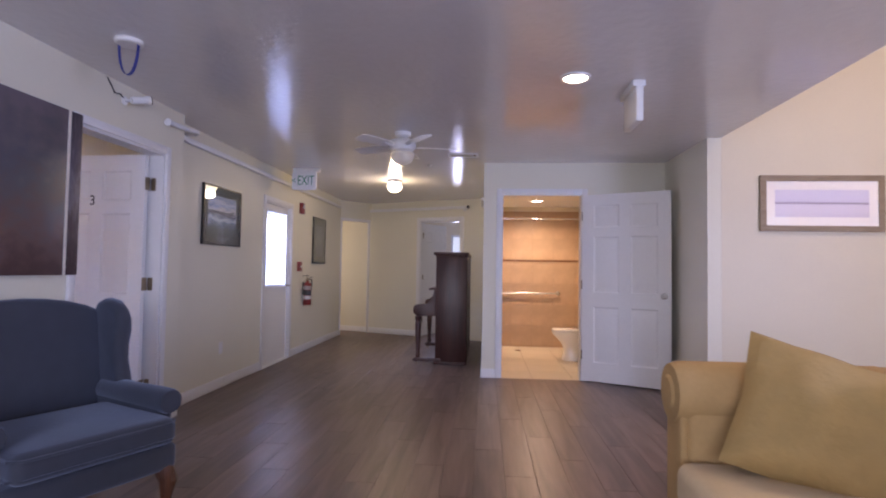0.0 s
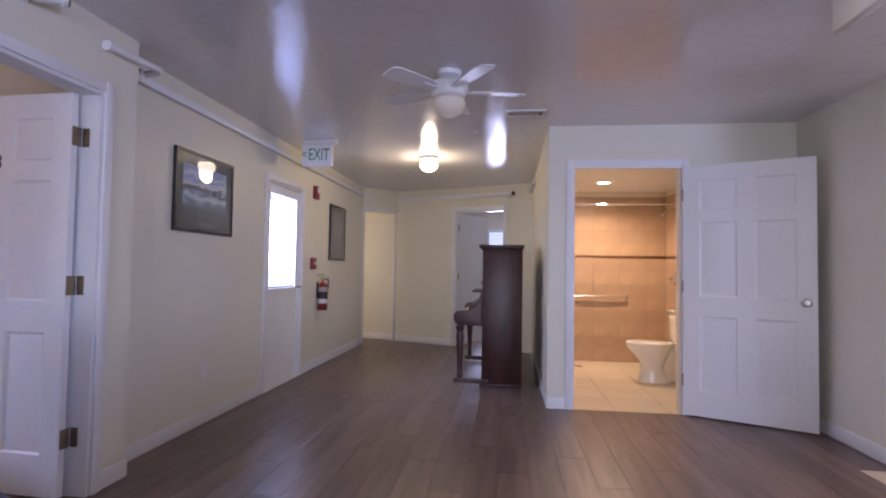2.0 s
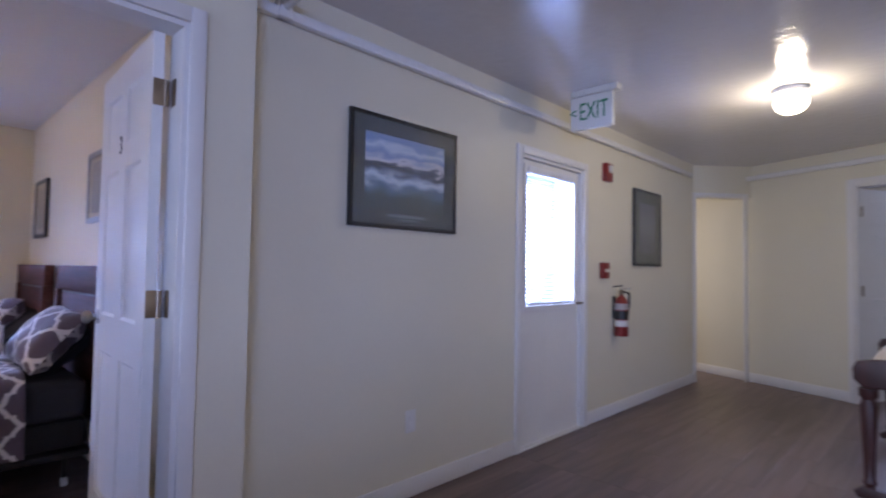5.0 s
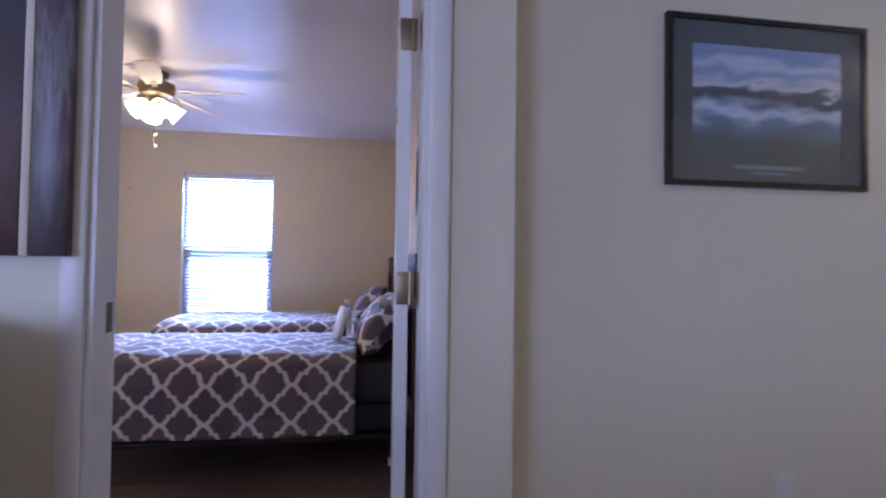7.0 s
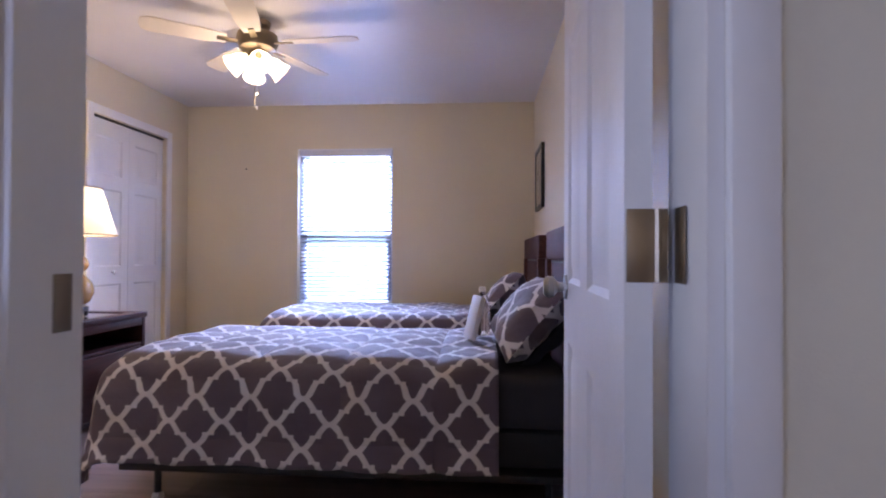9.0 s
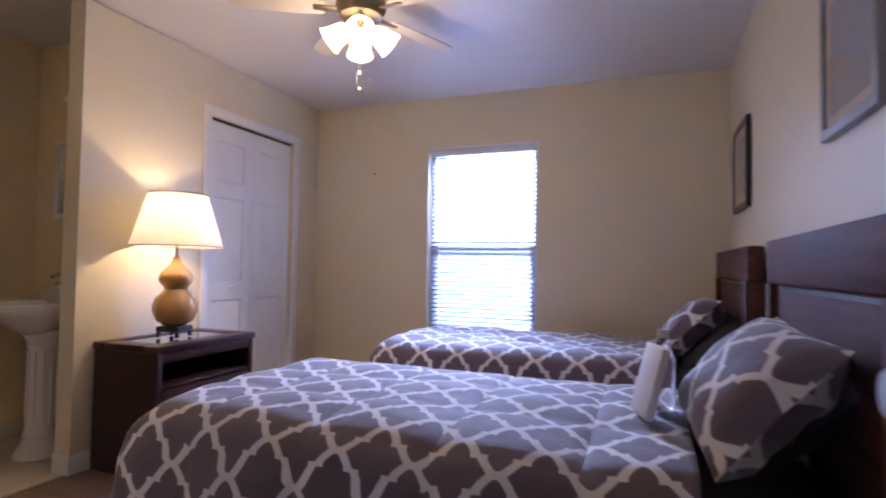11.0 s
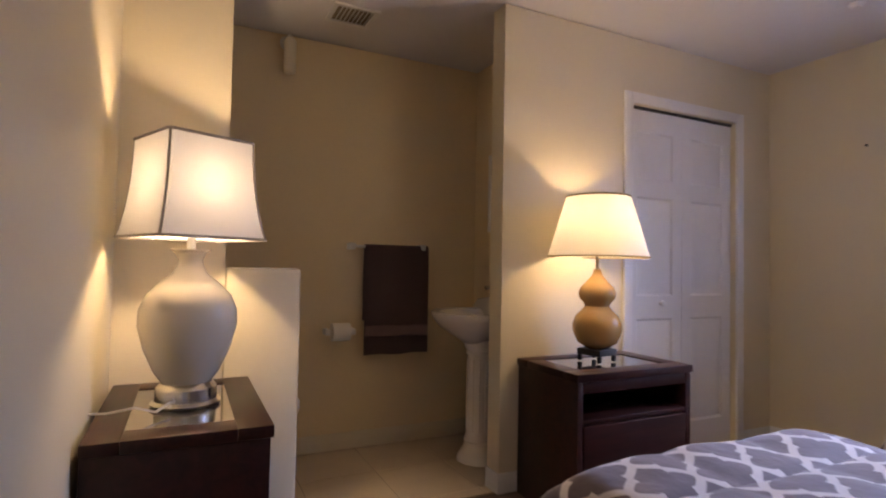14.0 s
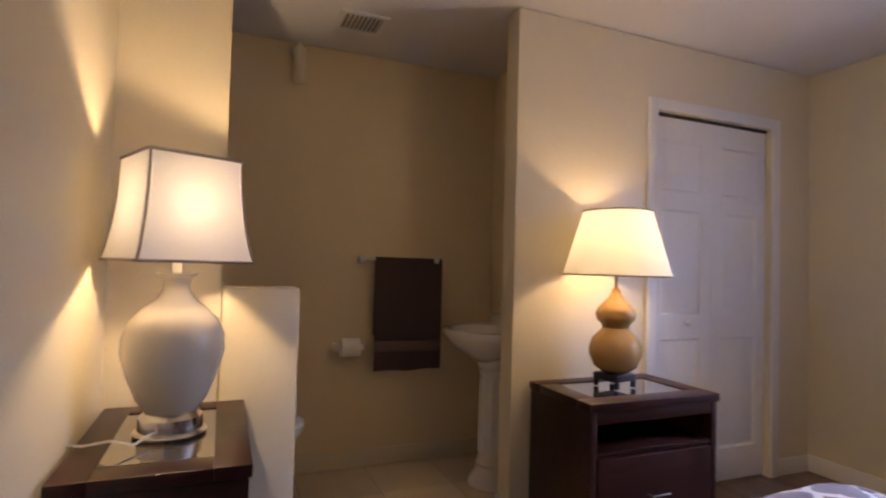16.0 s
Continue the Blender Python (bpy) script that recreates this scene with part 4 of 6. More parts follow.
pipe_cover()
rc = thing("conduit_stub", "white conduit on the right hall wall", "conduit", kind="structure")
part("channel", box(0.72, 0.769, 8.9, 9.75, 2.25, 2.30, 0.012), TRIM, rc)


def exit_sign(m, label, lettering):
    o = thing("exit_sign", label, "exit sign", m)
    part("housing", box(-0.15, 0.15, -0.022, 0.022, -0.265, -0.045, 0.006), PLASTIC, o)
    part("canopy", box(-0.14, 0.19, -0.04, 0.04, -0.044, -0.001, 0.008), PLASTIC, o)
    if lettering:
        text("EXIT", 0.165, GREEN, pose(0.020, -0.0235, -0.155, 90, 0, 0) @ Matrix.Diagonal((0.62, 1, 1, 1)), o)
        text("<", 0.10, GREEN, pose(-0.128, -0.0235, -0.155, 90, 0, 0), o, "arrow")
    return o


exit_sign(pose(-1.42, 7.12, TOP, 0, 0, 0), "white hanging exit sign with green letters", True)
exit_sign(pose(1.74, 4.30, TOP, 0, 0, 90), "blank white hanging sign box below the ceiling", False)


def extinguisher(m):
    o = thing("fire_extinguisher", "red fire extinguisher with black hose hung on the wall", "extinguisher", m)
    part("cylinder", lathe([(0.0, 0), (0.052, 0.004), (0.056, 0.02), (0.056, 0.27), (0.045, 0.31), (0.02, 0.335), (0.018, 0.345), (0, 0.346)], 24), RED, o)
    part("label_band", lathe([(0.0572, 0.085), (0.0572, 0.135)], 24), LABELWHITE, o, "pale instruction label")
    part("dark_label", lathe([(0.0572, 0.145), (0.0572, 0.215)], 24), BLACK, o, "dark printed label")
    part("upper_label", lathe([(0.0574, 0.222), (0.0574, 0.275)], 24), SHADETRIM, o, "grey picture label")
    part("valve", lathe([(0.018, 0.345), (0.02, 0.37), (0.012, 0.385), (0, 0.386)], 14), BRASS, o)
    part("handle", box(-0.012, 0.012, -0.075, 0.02, 0.39, 0.402, 0.003), CHROME, o)
    part("lever", box(-0.010, 0.010, -0.07, 0.015, 0.412, 0.42, 0.003, m=pose(0, 0, 0, -8)), BLACK, o)
    part("hose", tube([(0.0, -0.02, 0.37), (0.045, -0.045, 0.36), (0.062, -0.04, 0.27), (0.062, -0.02, 0.13), (0.06, -0.02, 0.09)], 0.009), BLACK, o)
    part("bracket", box(-0.02, 0.02, 0.056, 0.069, 0.15, 0.33, 0.003), BLACK, o)
    return o


extinguisher(pose(HX + 0.07, 8.18, 0.655, 0, 0, 90))
al = thing("fire_alarm_strobe", "red fire alarm strobe high on the hall wall", "alarm", pose(HX, 8.02, 2.01, 0, 0, 90))
part("housing", box(-0.055, 0.055, -0.045, -0.001, -0.075, 0.075, 0.006), RED, al)
part("strobe_lens", box(-0.03, 0.03, -0.06, -0.046, -0.005, 0.055, 0.01), PLASTIC, al, "clear strobe lens")
al = thing("alarm_pull_station", "small red fire alarm pull station", "alarm", pose(HX, 7.98, 1.20, 0, 0, 90))
part("housing", box(-0.055, 0.055, -0.04, -0.001, -0.065, 0.065, 0.006), RED, al)
part("pull_handle", box(-0.035, 0.035, -0.05, -0.041, -0.012, 0.012, 0.003), LABELWHITE, al)
outlet(pose(HX, 5.855, 0.39, 0, 0, 90), "white wall outlet plate low on the hall wall")
outlet(pose(3.47, 5.66, 0.44, 0, 0, 0), "white wall outlet plate on the lounge wall")


def security_camera(m, wire):
    o = thing("security_camera", "small white bullet security camera with black lens", "camera", m, "security cameras")
    part("mount_plate", lathe([(0.03, 0), (0.03, 0.008), (0.012, 0.012), (0.01, 0.045), (0, 0.046)], 16), PLASTIC, o).matrix_local = pose(0, 0, 0, 90)
    part("camera_body", lathe([(0.0, 0), (0.022, 0.002), (0.026, 0.02), (0.026, 0.10), (0.03, 0.102), (0.03, 0.125), (0.0, 0.12)], 18), PLASTIC, o).matrix_local = pose(0, -0.05, 0, 75, 0, 60)
    part("camera_lens", lathe([(0.0295, 0.1251), (0.0295, 0.132), (0.0, 0.132)], 18), BLACK, o).matrix_local = pose(0, -0.05, 0, 75, 0, 60)
    part("cable", tube([(-0.01, -0.006, 0.01), (-0.05, -0.008, 0.03), (-0.10, -0.006, 0.02), (-0.13, -0.005, wire * 0.6), (-0.17, -0.004, wire)], 0.004), BLACK if wire > 0.05 else PLASTIC, o)
    return o


security_camera(pose(NX, 4.15, 2.29, 0, 0, 90), 0.10)
security_camera(FARM @ pose(0.86, 0, 2.22), 0.02)
sd = thing("smoke_detector", "white smoke detector base with hanging blue tape", "smoke detector", pose(-1.14, 3.48, TOP, 180))
part("base", lathe([(0.07, 0.001), (0.07, 0.018), (0.062, 0.026), (0.03, 0.028), (0, 0.028)], 28), PLASTIC, sd)
tp = bmesh.new()
prev = None
for i in range(15):
    a = math.pi * i / 14
    x, z = -0.055 * math.cos(a), 0.02 + 0.17 * math.sin(a)
    row = [tp.verts.new((x, dy, z)) for dy in (-0.012, 0.012)]
    if prev:
        tp.faces.new((prev[0], row[0], row[1], prev[1]))
    prev = row
bmesh.ops.solidify(tp, geom=tp.faces[:], thickness=0.002)
part("blue_tape", tp, TAPE, sd, "loop of blue masking tape")


def downlight(m, label):
    o = thing("downlight", label, "light", m, "recessed downlights")
    part("trim_ring", lathe([(0.072, -0.001), (0.095, -0.001), (0.092, -0.010), (0.075, -0.012), (0.072, -0.001)], 32), TRIM, o)
    part("lens", lathe([(0.0, -0.004), (0.071, -0.003), (0.071, -0.006), (0.0, -0.008)], 28), LENSGLOW, o, "lit frosted lens")
    return o


downlight(pose(1.34, 4.12, TOP), "lit round recessed ceiling downlight")
downlight(pose(1.53, 8.5, BT), "lit round recessed bathroom downlight")
gl = thing("ceiling_light", "lit small round flush ceiling light with glass globe", "light", pose(-0.45, 7.95, TOP))
part("canopy", lathe([(0.0, -0.001), (0.10, -0.001), (0.10, -0.03), (0.085, -0.045), (0.0, -0.046)], 28), TRIM, gl)
g = part("globe", lathe([(0.08, -0.047), (0.098, -0.075), (0.10, -0.10), (0.085, -0.135), (0.05, -0.158), (0.0, -0.166)], 28), GLOBEGLOW, gl, "glowing ribbed glass globe")
g.visible_shadow = False


def vent(m, w, d, label):
    o = thing("ceiling_vent", label, "vent", m)
    bm = bmesh.new()
    for b in ((-w / 2, w / 2, -d / 2, -d / 2 + 0.025), (-w / 2, w / 2, d / 2 - 0.025, d / 2), (-w / 2, -w / 2 + 0.025, -d / 2 + 0.025, d / 2 - 0.025), (w / 2 - 0.025, w / 2, -d / 2 + 0.025, d / 2 - 0.025)):
        box(*b, -0.012, -0.001, bm=bm)
    part("vent_frame", bm, TRIM, o)
    # flat darker sheet standing in for the shaded duct behind the slats
    part("backing", box(-w / 2 + 0.025, w / 2 - 0.025, -d / 2 + 0.025, d / 2 - 0.025, -0.003, -0.001), GROUT, o)
    n = int((w - 0.06) / 0.022)
    one = mesh("slat", box(-0.008, 0.008, -d / 2 + 0.026, d / 2 - 0.026, -0.001, 0.001), TRIM)
    for i in range(n):
        sl = new("slat", one)
        sl.parent = o
        sl.matrix_local = pose(-w / 2 + 0.036 + i * 0.022, 0, -0.008, 0, 40, 0)
    return o


vent(pose(0.55, 6.36, TOP), 0.32, 0.17, "white ceiling air vent with slats")


def ceiling_fan(m, label, blade_mat, metal, lights, reach=1.0):
    o = thing("ceiling_fan", label, "fan", m)
    part("canopy", lathe([(0.0, -0.001), (0.075, -0.001), (0.07, -0.03), (0.03, -0.05), (0.0, -0.051)], 28), metal, o)
    part("motor", lathe([(0.0, -0.052), (0.06, -0.056), (0.115, -0.08), (0.12, -0.12), (0.10, -0.16), (0.05, -0.18), (0.0, -0.181)], 32), metal, o)
    blade = extrude_outline([(0.17, -0.045), (0.30, -0.062), (0.56, -0.068), (0.60, -0.05), (0.61, 0.0), (0.60, 0.05), (0.56, 0.068), (0.30, 0.062), (0.17, 0.045)], 0.006, "z", m=Matrix.Diagonal((reach, 1, 1, 1)))
    bdata, adata = mesh("blade", blade, blade_mat), mesh("blade_arm", box(0.09, 0.22, -0.018, 0.018, -0.006, 0.0, 0.002), metal)
    for i in range(5):
        mm = pose(0, 0, -0.13, 0, 0, 72 * i + 14) @ pose(0, 0, 0, 11)
        for nm, d in (("blade", bdata), ("blade_arm", adata)):
            b = new(nm, d)
            b.parent = o
            b.matrix_local = mm
    if lights:
        part("light_fitter", lathe([(0.0, -0.182), (0.05, -0.184), (0.055, -0.215), (0.03, -0.235), (0.0, -0.236)], 24), metal, o)
        tulip = [(0.022, 0.0), (0.036, 0.018), (0.050, 0.05), (0.052, 0.075), (0.062, 0.105), (0.066, 0.115)]
        for i in range(4):
            mm = pose(0, 0, -0.215, 0, 0, 90 * i + 30) @ pose(0.055, 0, 0, 0, 128, 0)
            a = part("lamp_arm", tube([(-0.03, 0, 0), (0.0, 0, 0), (0.0, 0, 0.01)], 0.012), metal, o)
            a.matrix_local = mm
            bm = bmesh.new()
            lathe(tulip, 20, bm)
            bm.faces.ensure_lookup_table()
            for f in [f for f in bm.faces if len(f.verts) > 4]:
                bm.faces.remove(f)
            s = part("tulip_shade", bm, TULIPGLOW, o, "glowing white tulip glass shade")
            s.matrix_local = mm
            s.visible_shadow = False
        for dx, ln in ((0.03, 0.26), (-0.025, 0.18)):
            c = part("pull_chain", tube([(dx, 0, -0.235), (dx, 0, -0.235 - ln)], 0.0018, sides=5), BRASS, o)
            part("chain_bob", lathe([(0.0, -0.255 - ln), (0.007, -0.248 - ln), (0.006, -0.236 - ln), (0, -0.235 - ln)], 10), PLASTIC, c)
    else:
        part("light_bowl", lathe([(0.0, -0.29), (0.04, -0.285), (0.08, -0.262), (0.10, -0.225), (0.104, -0.20), (0.095, -0.183), (0.0, -0.182)], 28), FROST, o, "unlit frosted glass bowl")
    return o


ceiling_fan(pose(0.05, 5.44, TOP), "white ceiling fan with unlit frosted bowl", TRIM, TRIM, False, 0.8)


def wingback_chair(m):
    o = thing("wingback_chair", "dark blue velvet wingback armchair with carved wooden legs", "armchair", m)
    part("seat_frame", box(-0.30, 0.36, -0.36, 0.36, 0.24, 0.37, 0.03, seg=3), BLUE, o)
    cush = box(-0.22, 0.40, -0.335, 0.335, 0.372, 0.50, 0.045, seg=4)
    c = part("seat_cushion", cush, BLUE, o)
    for z in (0.40, 0.475):
        part("piping", tube([(-0.2, -0.337, z), (0.36, -0.337, z), (0.402, -0.295, z), (0.402, 0.295, z), (0.36, 0.337, z), (-0.2, 0.337, z)], 0.006, sides=6), BLUE, c, "blue corded piping")
    prof = [(-0.37, 0.30), (-0.375, 0.90), (-0.35, 0.965), (-0.29, 0.995), (-0.20, 1.02), (-0.10, 1.035), (0.0, 1.04), (0.10, 1.035), (0.20, 1.02), (0.29, 0.995), (0.35, 0.965), (0.375, 0.90), (0.37, 0.30)]
    bk = extrude_outline(prof, 0.13, "y", 0.03)
    part("backrest", bk, BLUE, o).matrix_local = pose(-0.20, 0, 0, 0, -9, 0) @ pose(0, 0, 0, 0, 0, 90) @ pose(0, 0, 0.02)
    for s in (1, -1):
        wing = extrude_outline([(-0.40, 0.45), (-0.50, 0.93), (-0.46, 0.985), (-0.40, 1.005), (-0.33, 0.995), (-0.27, 0.955), (-0.235, 0.90), (-0.23, 0.83), (-0.25, 0.76), (-0.25, 0.68), (-0.22, 0.60), (-0.19, 0.50)], 0.085, "y", 0.034)
        part("wing", wing, BLUE, o).matrix_local = pose(0.09, 0.335 if s > 0 else -0.41, 0.03)
        part("arm_panel", box(-0.30, 0.26, 0.315 if s > 0 else -0.395, 0.395 if s > 0 else -0.315, 0.25, 0.545, 0.025, seg=3), BLUE, o)
        roll = part("arm_roll", lathe([(0.0, -0.30), (0.052, -0.298), (0.060, -0.28), (0.062, 0.26), (0.056, 0.287), (0.0, 0.292)], 22), BLUE, o)
        roll.matrix_local = pose(0, s * 0.365, 0.548, 0, 90, 0)
        lg = tube([(0.32, s * 0.31, 0.25), (0.345, s * 0.325, 0.19), (0.335, s * 0.32, 0.10), (0.33, s * 0.315, 0.035), (0.35, s * 0.325, 0.0)], 0.03, sides=10, radii=[0.045, 0.042, 0.024, 0.018, 0.03])
        part("leg", lg, LEG, o, "carved dark wooden cabriole leg")
        part("leg", tube([(-0.28, s * 0.30, 0.25), (-0.33, s * 0.31, 0.0)], 0.02, sides=8, radii=[0.026, 0.018]), LEG, o)
    return o


wingback_chair(pose(-1.11, 3.07, 0, 0, 0, -25) @ Matrix.Scale(0.975, 4))


def sofa(m):
    """Faces local +x; runs along y from 0 to 2."""
    o = thing("sofa", "gold chenille sofa with rolled arms and loose pillows", "sofa", m)
    part("sofa_base", box(-0.42, 0.40, 0.12, 1.98, 0.06, 0.30, 0.03, seg=3), SOFA, o)
    for i in range(3):
        part("seat_cushion", box(-0.25, 0.43, 0.23 + i * 0.56, 0.785 + i * 0.56, 0.302, 0.475, 0.05, seg=4), SOFA2, o)
    part("sofa_back", box(-0.46, -0.24, 0.1, 2.0, 0.10, 0.84, 0.08, seg=4), SOFA, o)
    for y in (0.10, 2.0):
        ap = part("arm_panel", box(-0.42, 0.36, y - 0.10, y + 0.10, 0.06, 0.70, 0.03, seg=3), SOFA, o)
        r = part("arm_roll", lathe([(0.0, -0.44), (0.11, -0.435), (0.128, -0.41), (0.128, 0.36), (0.115, 0.395), (0.07, 0.40), (0.06, 0.41), (0.0, 0.415)], 28), SOFA, o)
        r.matrix_local = pose(0, y + (0.01 if y > 1 else -0.01), 0.70, 0, 90, 0)
        part("arm_front", box(0.355, 0.385, y - 0.085, y + 0.085, 0.06, 0.64, 0.014, seg=3), SOFA, o)
    for x in (-0.36, 0.32):
        for y in (0.12, 1.96):
            part("foot", lathe([(0.03, 0), (0.04, 0.02), (0.035, 0.06)], 12, centre=(x, y)), LEG, o)
    return o


SOFAM = pose(1.955, 1.17, 0, 0, 0, 180) @ pose(0, -2.0, 0)
sofa(SOFAM)
PILL = shader("gold_throw_cloth", (0.42, 0.275, 0.105), 0.9, vary=0.14, grain=22, bump=1.0, bump_scale=38)
for mm, sd in ((pose(2.03, 2.80, 0.655, 66, 4, -14) @ pose(0, 0, 0, 0, 0, -13), 1), (pose(2.20, 1.75, 0.70, 70, 0, -88), 5)):
    pl = tagged(new("throw_pillow", mesh("throw_pillow", puffy(0.64, 0.52, 0.26, noise_amp=0.04, seed=sd, seg=22), PILL)), "gold textured throw pillow leaning on the sofa", "pillow", "sofa pillows")
    pl.matrix_world = mm
rug = thing("rug", "dark patterned rug with a black border", "rug", pose(3.9, 4.2, 0.0))
part("field", box(-1.28, 1.28, -0.98, 1.10, 0.001, 0.012, 0.003), RUGDARK, rug)
bm = bmesh.new()
for b in ((-1.38, 1.38, -1.08, -0.981), (-1.38, 1.38, 1.101, 1.20), (-1.38, -1.281, -0.98, 1.10), (1.281, 1.38, -0.98, 1.10)):
    box(*b, 0.001, 0.014, 0.003, bm=bm)
part("border", bm, RUGEDGE, rug)


def piano(m):
    """Back to the wall at local x = 0.6; keyboard towards -x; runs along y from 0."""
    o = thing("upright_piano", "dark mahogany upright piano with carved keyboard legs", "piano", m)
    L = 1.46
    for y in (0.0, L - 0.045):
        part("case_side", box(0.12, 0.515, y, y + 0.045, 0.03, 1.36, 0.006), PIANO, o)
    part("case_back", box(0.44, 0.51, 0.046, L - 0.046, 0.05, 1.355), PIANO, o)
    part("upper_panel", box(0.15, 0.17, 0.046, L - 0.046, 0.82, 1.355, 0.004), PIANO, o)
    part("lower_panel", box(0.20, 0.22, 0.046, L - 0.046, 0.07, 0.60, 0.004), PIANO, o)
    part("plinth", box(0.10, 0.515, 0.0, L, 0.0, 0.029, 0.004), PIANO, o)
    part("lid", box(0.085, 0.53, -0.025, L + 0.025, 1.375, 1.41, 0.010, seg=3), PIANO, o)
    part("lid_moulding", box(0.105, 0.522, -0.012, L + 0.012, 1.361, 1.374, 0.005), PIANO, o)
    cheek = [(0.119, 0.60), (-0.12, 0.60), (-0.16, 0.64), (-0.165, 0.70), (-0.145, 0.735), (-0.08, 0.75), (-0.02, 0.752), (0.02, 0.775), (0.05, 0.82), (0.085, 0.86), (0.10, 0.93), (0.119, 0.95)]
    for y in (0.0, L - 0.045):
        part("key_cheek", extrude_outline(cheek, 0.045, "y", 0.006), PIANO, o).matrix_local = pose(0, y, 0)
        leg = lathe([(0.026, 0.075), (0.022, 0.09), (0.032, 0.11), (0.024, 0.13), (0.026, 0.20), (0.033, 0.36), (0.040, 0.50), (0.030, 0.54), (0.042, 0.56), (0.042, 0.598)], 16, centre=(-0.10, y + 0.0225))
        part("front_leg", leg, PIANO, o, "carved tapered front leg")
        part("toe_block", extrude_outline([(0.19, 0.03), (0.19, 0.075), (-0.06, 0.078), (-0.13, 0.085), (-0.165, 0.06), (-0.15, 0.03)], 0.06, "y", 0.006), PIANO, o).matrix_local = pose(0, y - 0.008, 0)
        part("caster", lathe([(0.0, -0.012), (0.015, -0.012), (0.015, 0.012), (0.0, 0.012)], 12), BRASS, o).matrix_local = pose(-0.12, y + 0.022, 0.015, 90)
    part("key_bed", box(-0.13, 0.20, 0.046, L - 0.046, 0.60, 0.66, 0.005), PIANO, o)
    part("key_fall", box(-0.02, 0.148, 0.046, L - 0.046, 0.72, 0.80, 0.02), PIANO, o)
    part("white_keys", box(-0.12, -0.021, 0.12, L - 0.12, 0.661, 0.70, 0.004), MATCREAM, o, "row of ivory white keys")
    part("music_shelf", box(0.0, 0.149, 0.30, L - 0.30, 0.92, 0.94, 0.005), PIANO, o)
    return o


piano(pose(0.06, 7.49, 0))


# ---- bathroom off the hall ----
def toilet(m):
    """Tank against the wall at local x = 0, the bowl towards -x."""
    o = thing("toilet", "white two-piece toilet with closed lid", "toilet", m, "toilets")
    part("tank", box(-0.20, -0.012, -0.21, 0.21, 0.40, 0.72, 0.03, seg=3), PORCELAIN, o)
    part("tank_lid", box(-0.215, -0.006, -0.222, 0.222, 0.721, 0.755, 0.012, seg=3), PORCELAIN, o)
    part("flush_lever", tube([(-0.203, 0.15, 0.66), (-0.222, 0.15, 0.66), (-0.225, 0.09, 0.655)], 0.007), CHROME, o)
    bowl = bmesh.new()
    rows = [(0.165, 0.115, -0.40, 0.0), (0.16, 0.11, -0.40, 0.03), (0.135, 0.09, -0.41, 0.10), (0.125, 0.09, -0.42, 0.17), (0.145, 0.12, -0.43, 0.23), (0.19, 0.16, -0.45, 0.30), (0.235, 0.182, -0.46, 0.36), (0.24, 0.186, -0.46, 0.385)]
    rings = [[bowl.verts.new((cx + a * math.cos(2 * math.pi * i / 28), b * math.sin(2 * math.pi * i / 28), z)) for i in range(28)] for a, b, cx, z in rows]
    for p, q in zip(rings, rings[1:]):
        for i in range(28):
            bowl.faces.new((p[i], p[(i + 1) % 28], q[(i + 1) % 28], q[i]))
    bowl.faces.new(rings[0])
    bowl.faces.new(rings[-1])
    part("bowl", bowl, PORCELAIN, o)
    part("trap_base", box(-0.33, -0.10, -0.075, 0.075, 0.0, 0.385, 0.05, seg=3), PORCELAIN, o)
    part("seat_lid", lathe([(0.236, 0.386), (0.244, 0.395), (0.244, 0.412), (0.225, 0.422), (0.0, 0.426)], 32, centre=(-0.455, 0), squash=(1.0, 0.79)), PORCELAIN, o)
    part("seat_hinge", box(-0.255, -0.215, -0.09, 0.09, 0.386, 0.415, 0.006), PORCELAIN, o)
    return o


toilet(pose(2.40, 8.12, 0.0))
rl = thing("paper_towel_roll", "white paper towel roll standing on the tank", "paper roll", pose(2.33, 8.19, 0.7555))
part("paper", lathe([(0.0, 0), (0.055, 0.0), (0.057, 0.004), (0.057, 0.26), (0.053, 0.264), (0.022, 0.264), (0.02, 0.24), (0, 0.24)], 24), PAPER, rl)
tl = thing("wall_paper_holder", "white tissue roll beside the toilet", "paper roll", pose(2.449, 7.72, 0.62))
part("tissue", lathe([(0.0, -0.05), (0.05, -0.05), (0.05, 0.05), (0.0, 0.05)], 20), PAPER, tl).matrix_local = pose(-0.075, 0, 0, 90)
part("holder_arm", tube([(-0.001, 0.065, 0), (-0.075, 0.065, 0), (-0.075, 0.05, 0)], 0.007), CHROME, tl)
gb = thing("grab_bar", "stainless grab bar across the tiled wall", "grab bar", pose(1.55, 9.285, 0.84))
part("bar", tube([(-0.58, -0.055, 0), (0.40, -0.055, 0)], 0.016, sides=12), CHROME, gb)
for x in (-0.57, 0.39):
    part("flange", lathe([(0.036, 0), (0.036, 0.008), (0.017, 0.014), (0.016, 0.055), (0, 0.056)], 18), CHROME, gb).matrix_local = pose(x, 0, 0, 90)
sr = thing("shower_rod", "chrome shower curtain rod", "rod", pose(0, 8.45, 1.93))
part("rod", tube([(0.881, 0, 0), (2.449, 0, 0)], 0.0125, sides=12), CHROME, sr)
sh = thing("wall_shower", "chrome wall shower head", "shower head", pose(2.435, 8.85, 1.86))
part("shower_arm", tube([(0, 0, 0.05), (-0.07, 0, 0.06), (-0.12, 0, 0.02)], 0.009), CHROME, sh)
part("spray_head", lathe([(0.0, 0), (0.015, 0.002), (0.02, 0.03), (0.042, 0.06), (0.042, 0.07), (0, 0.071)], 20), CHROME, sh).matrix_local = pose(-0.115, 0, 0.025, 0, 215, 0)
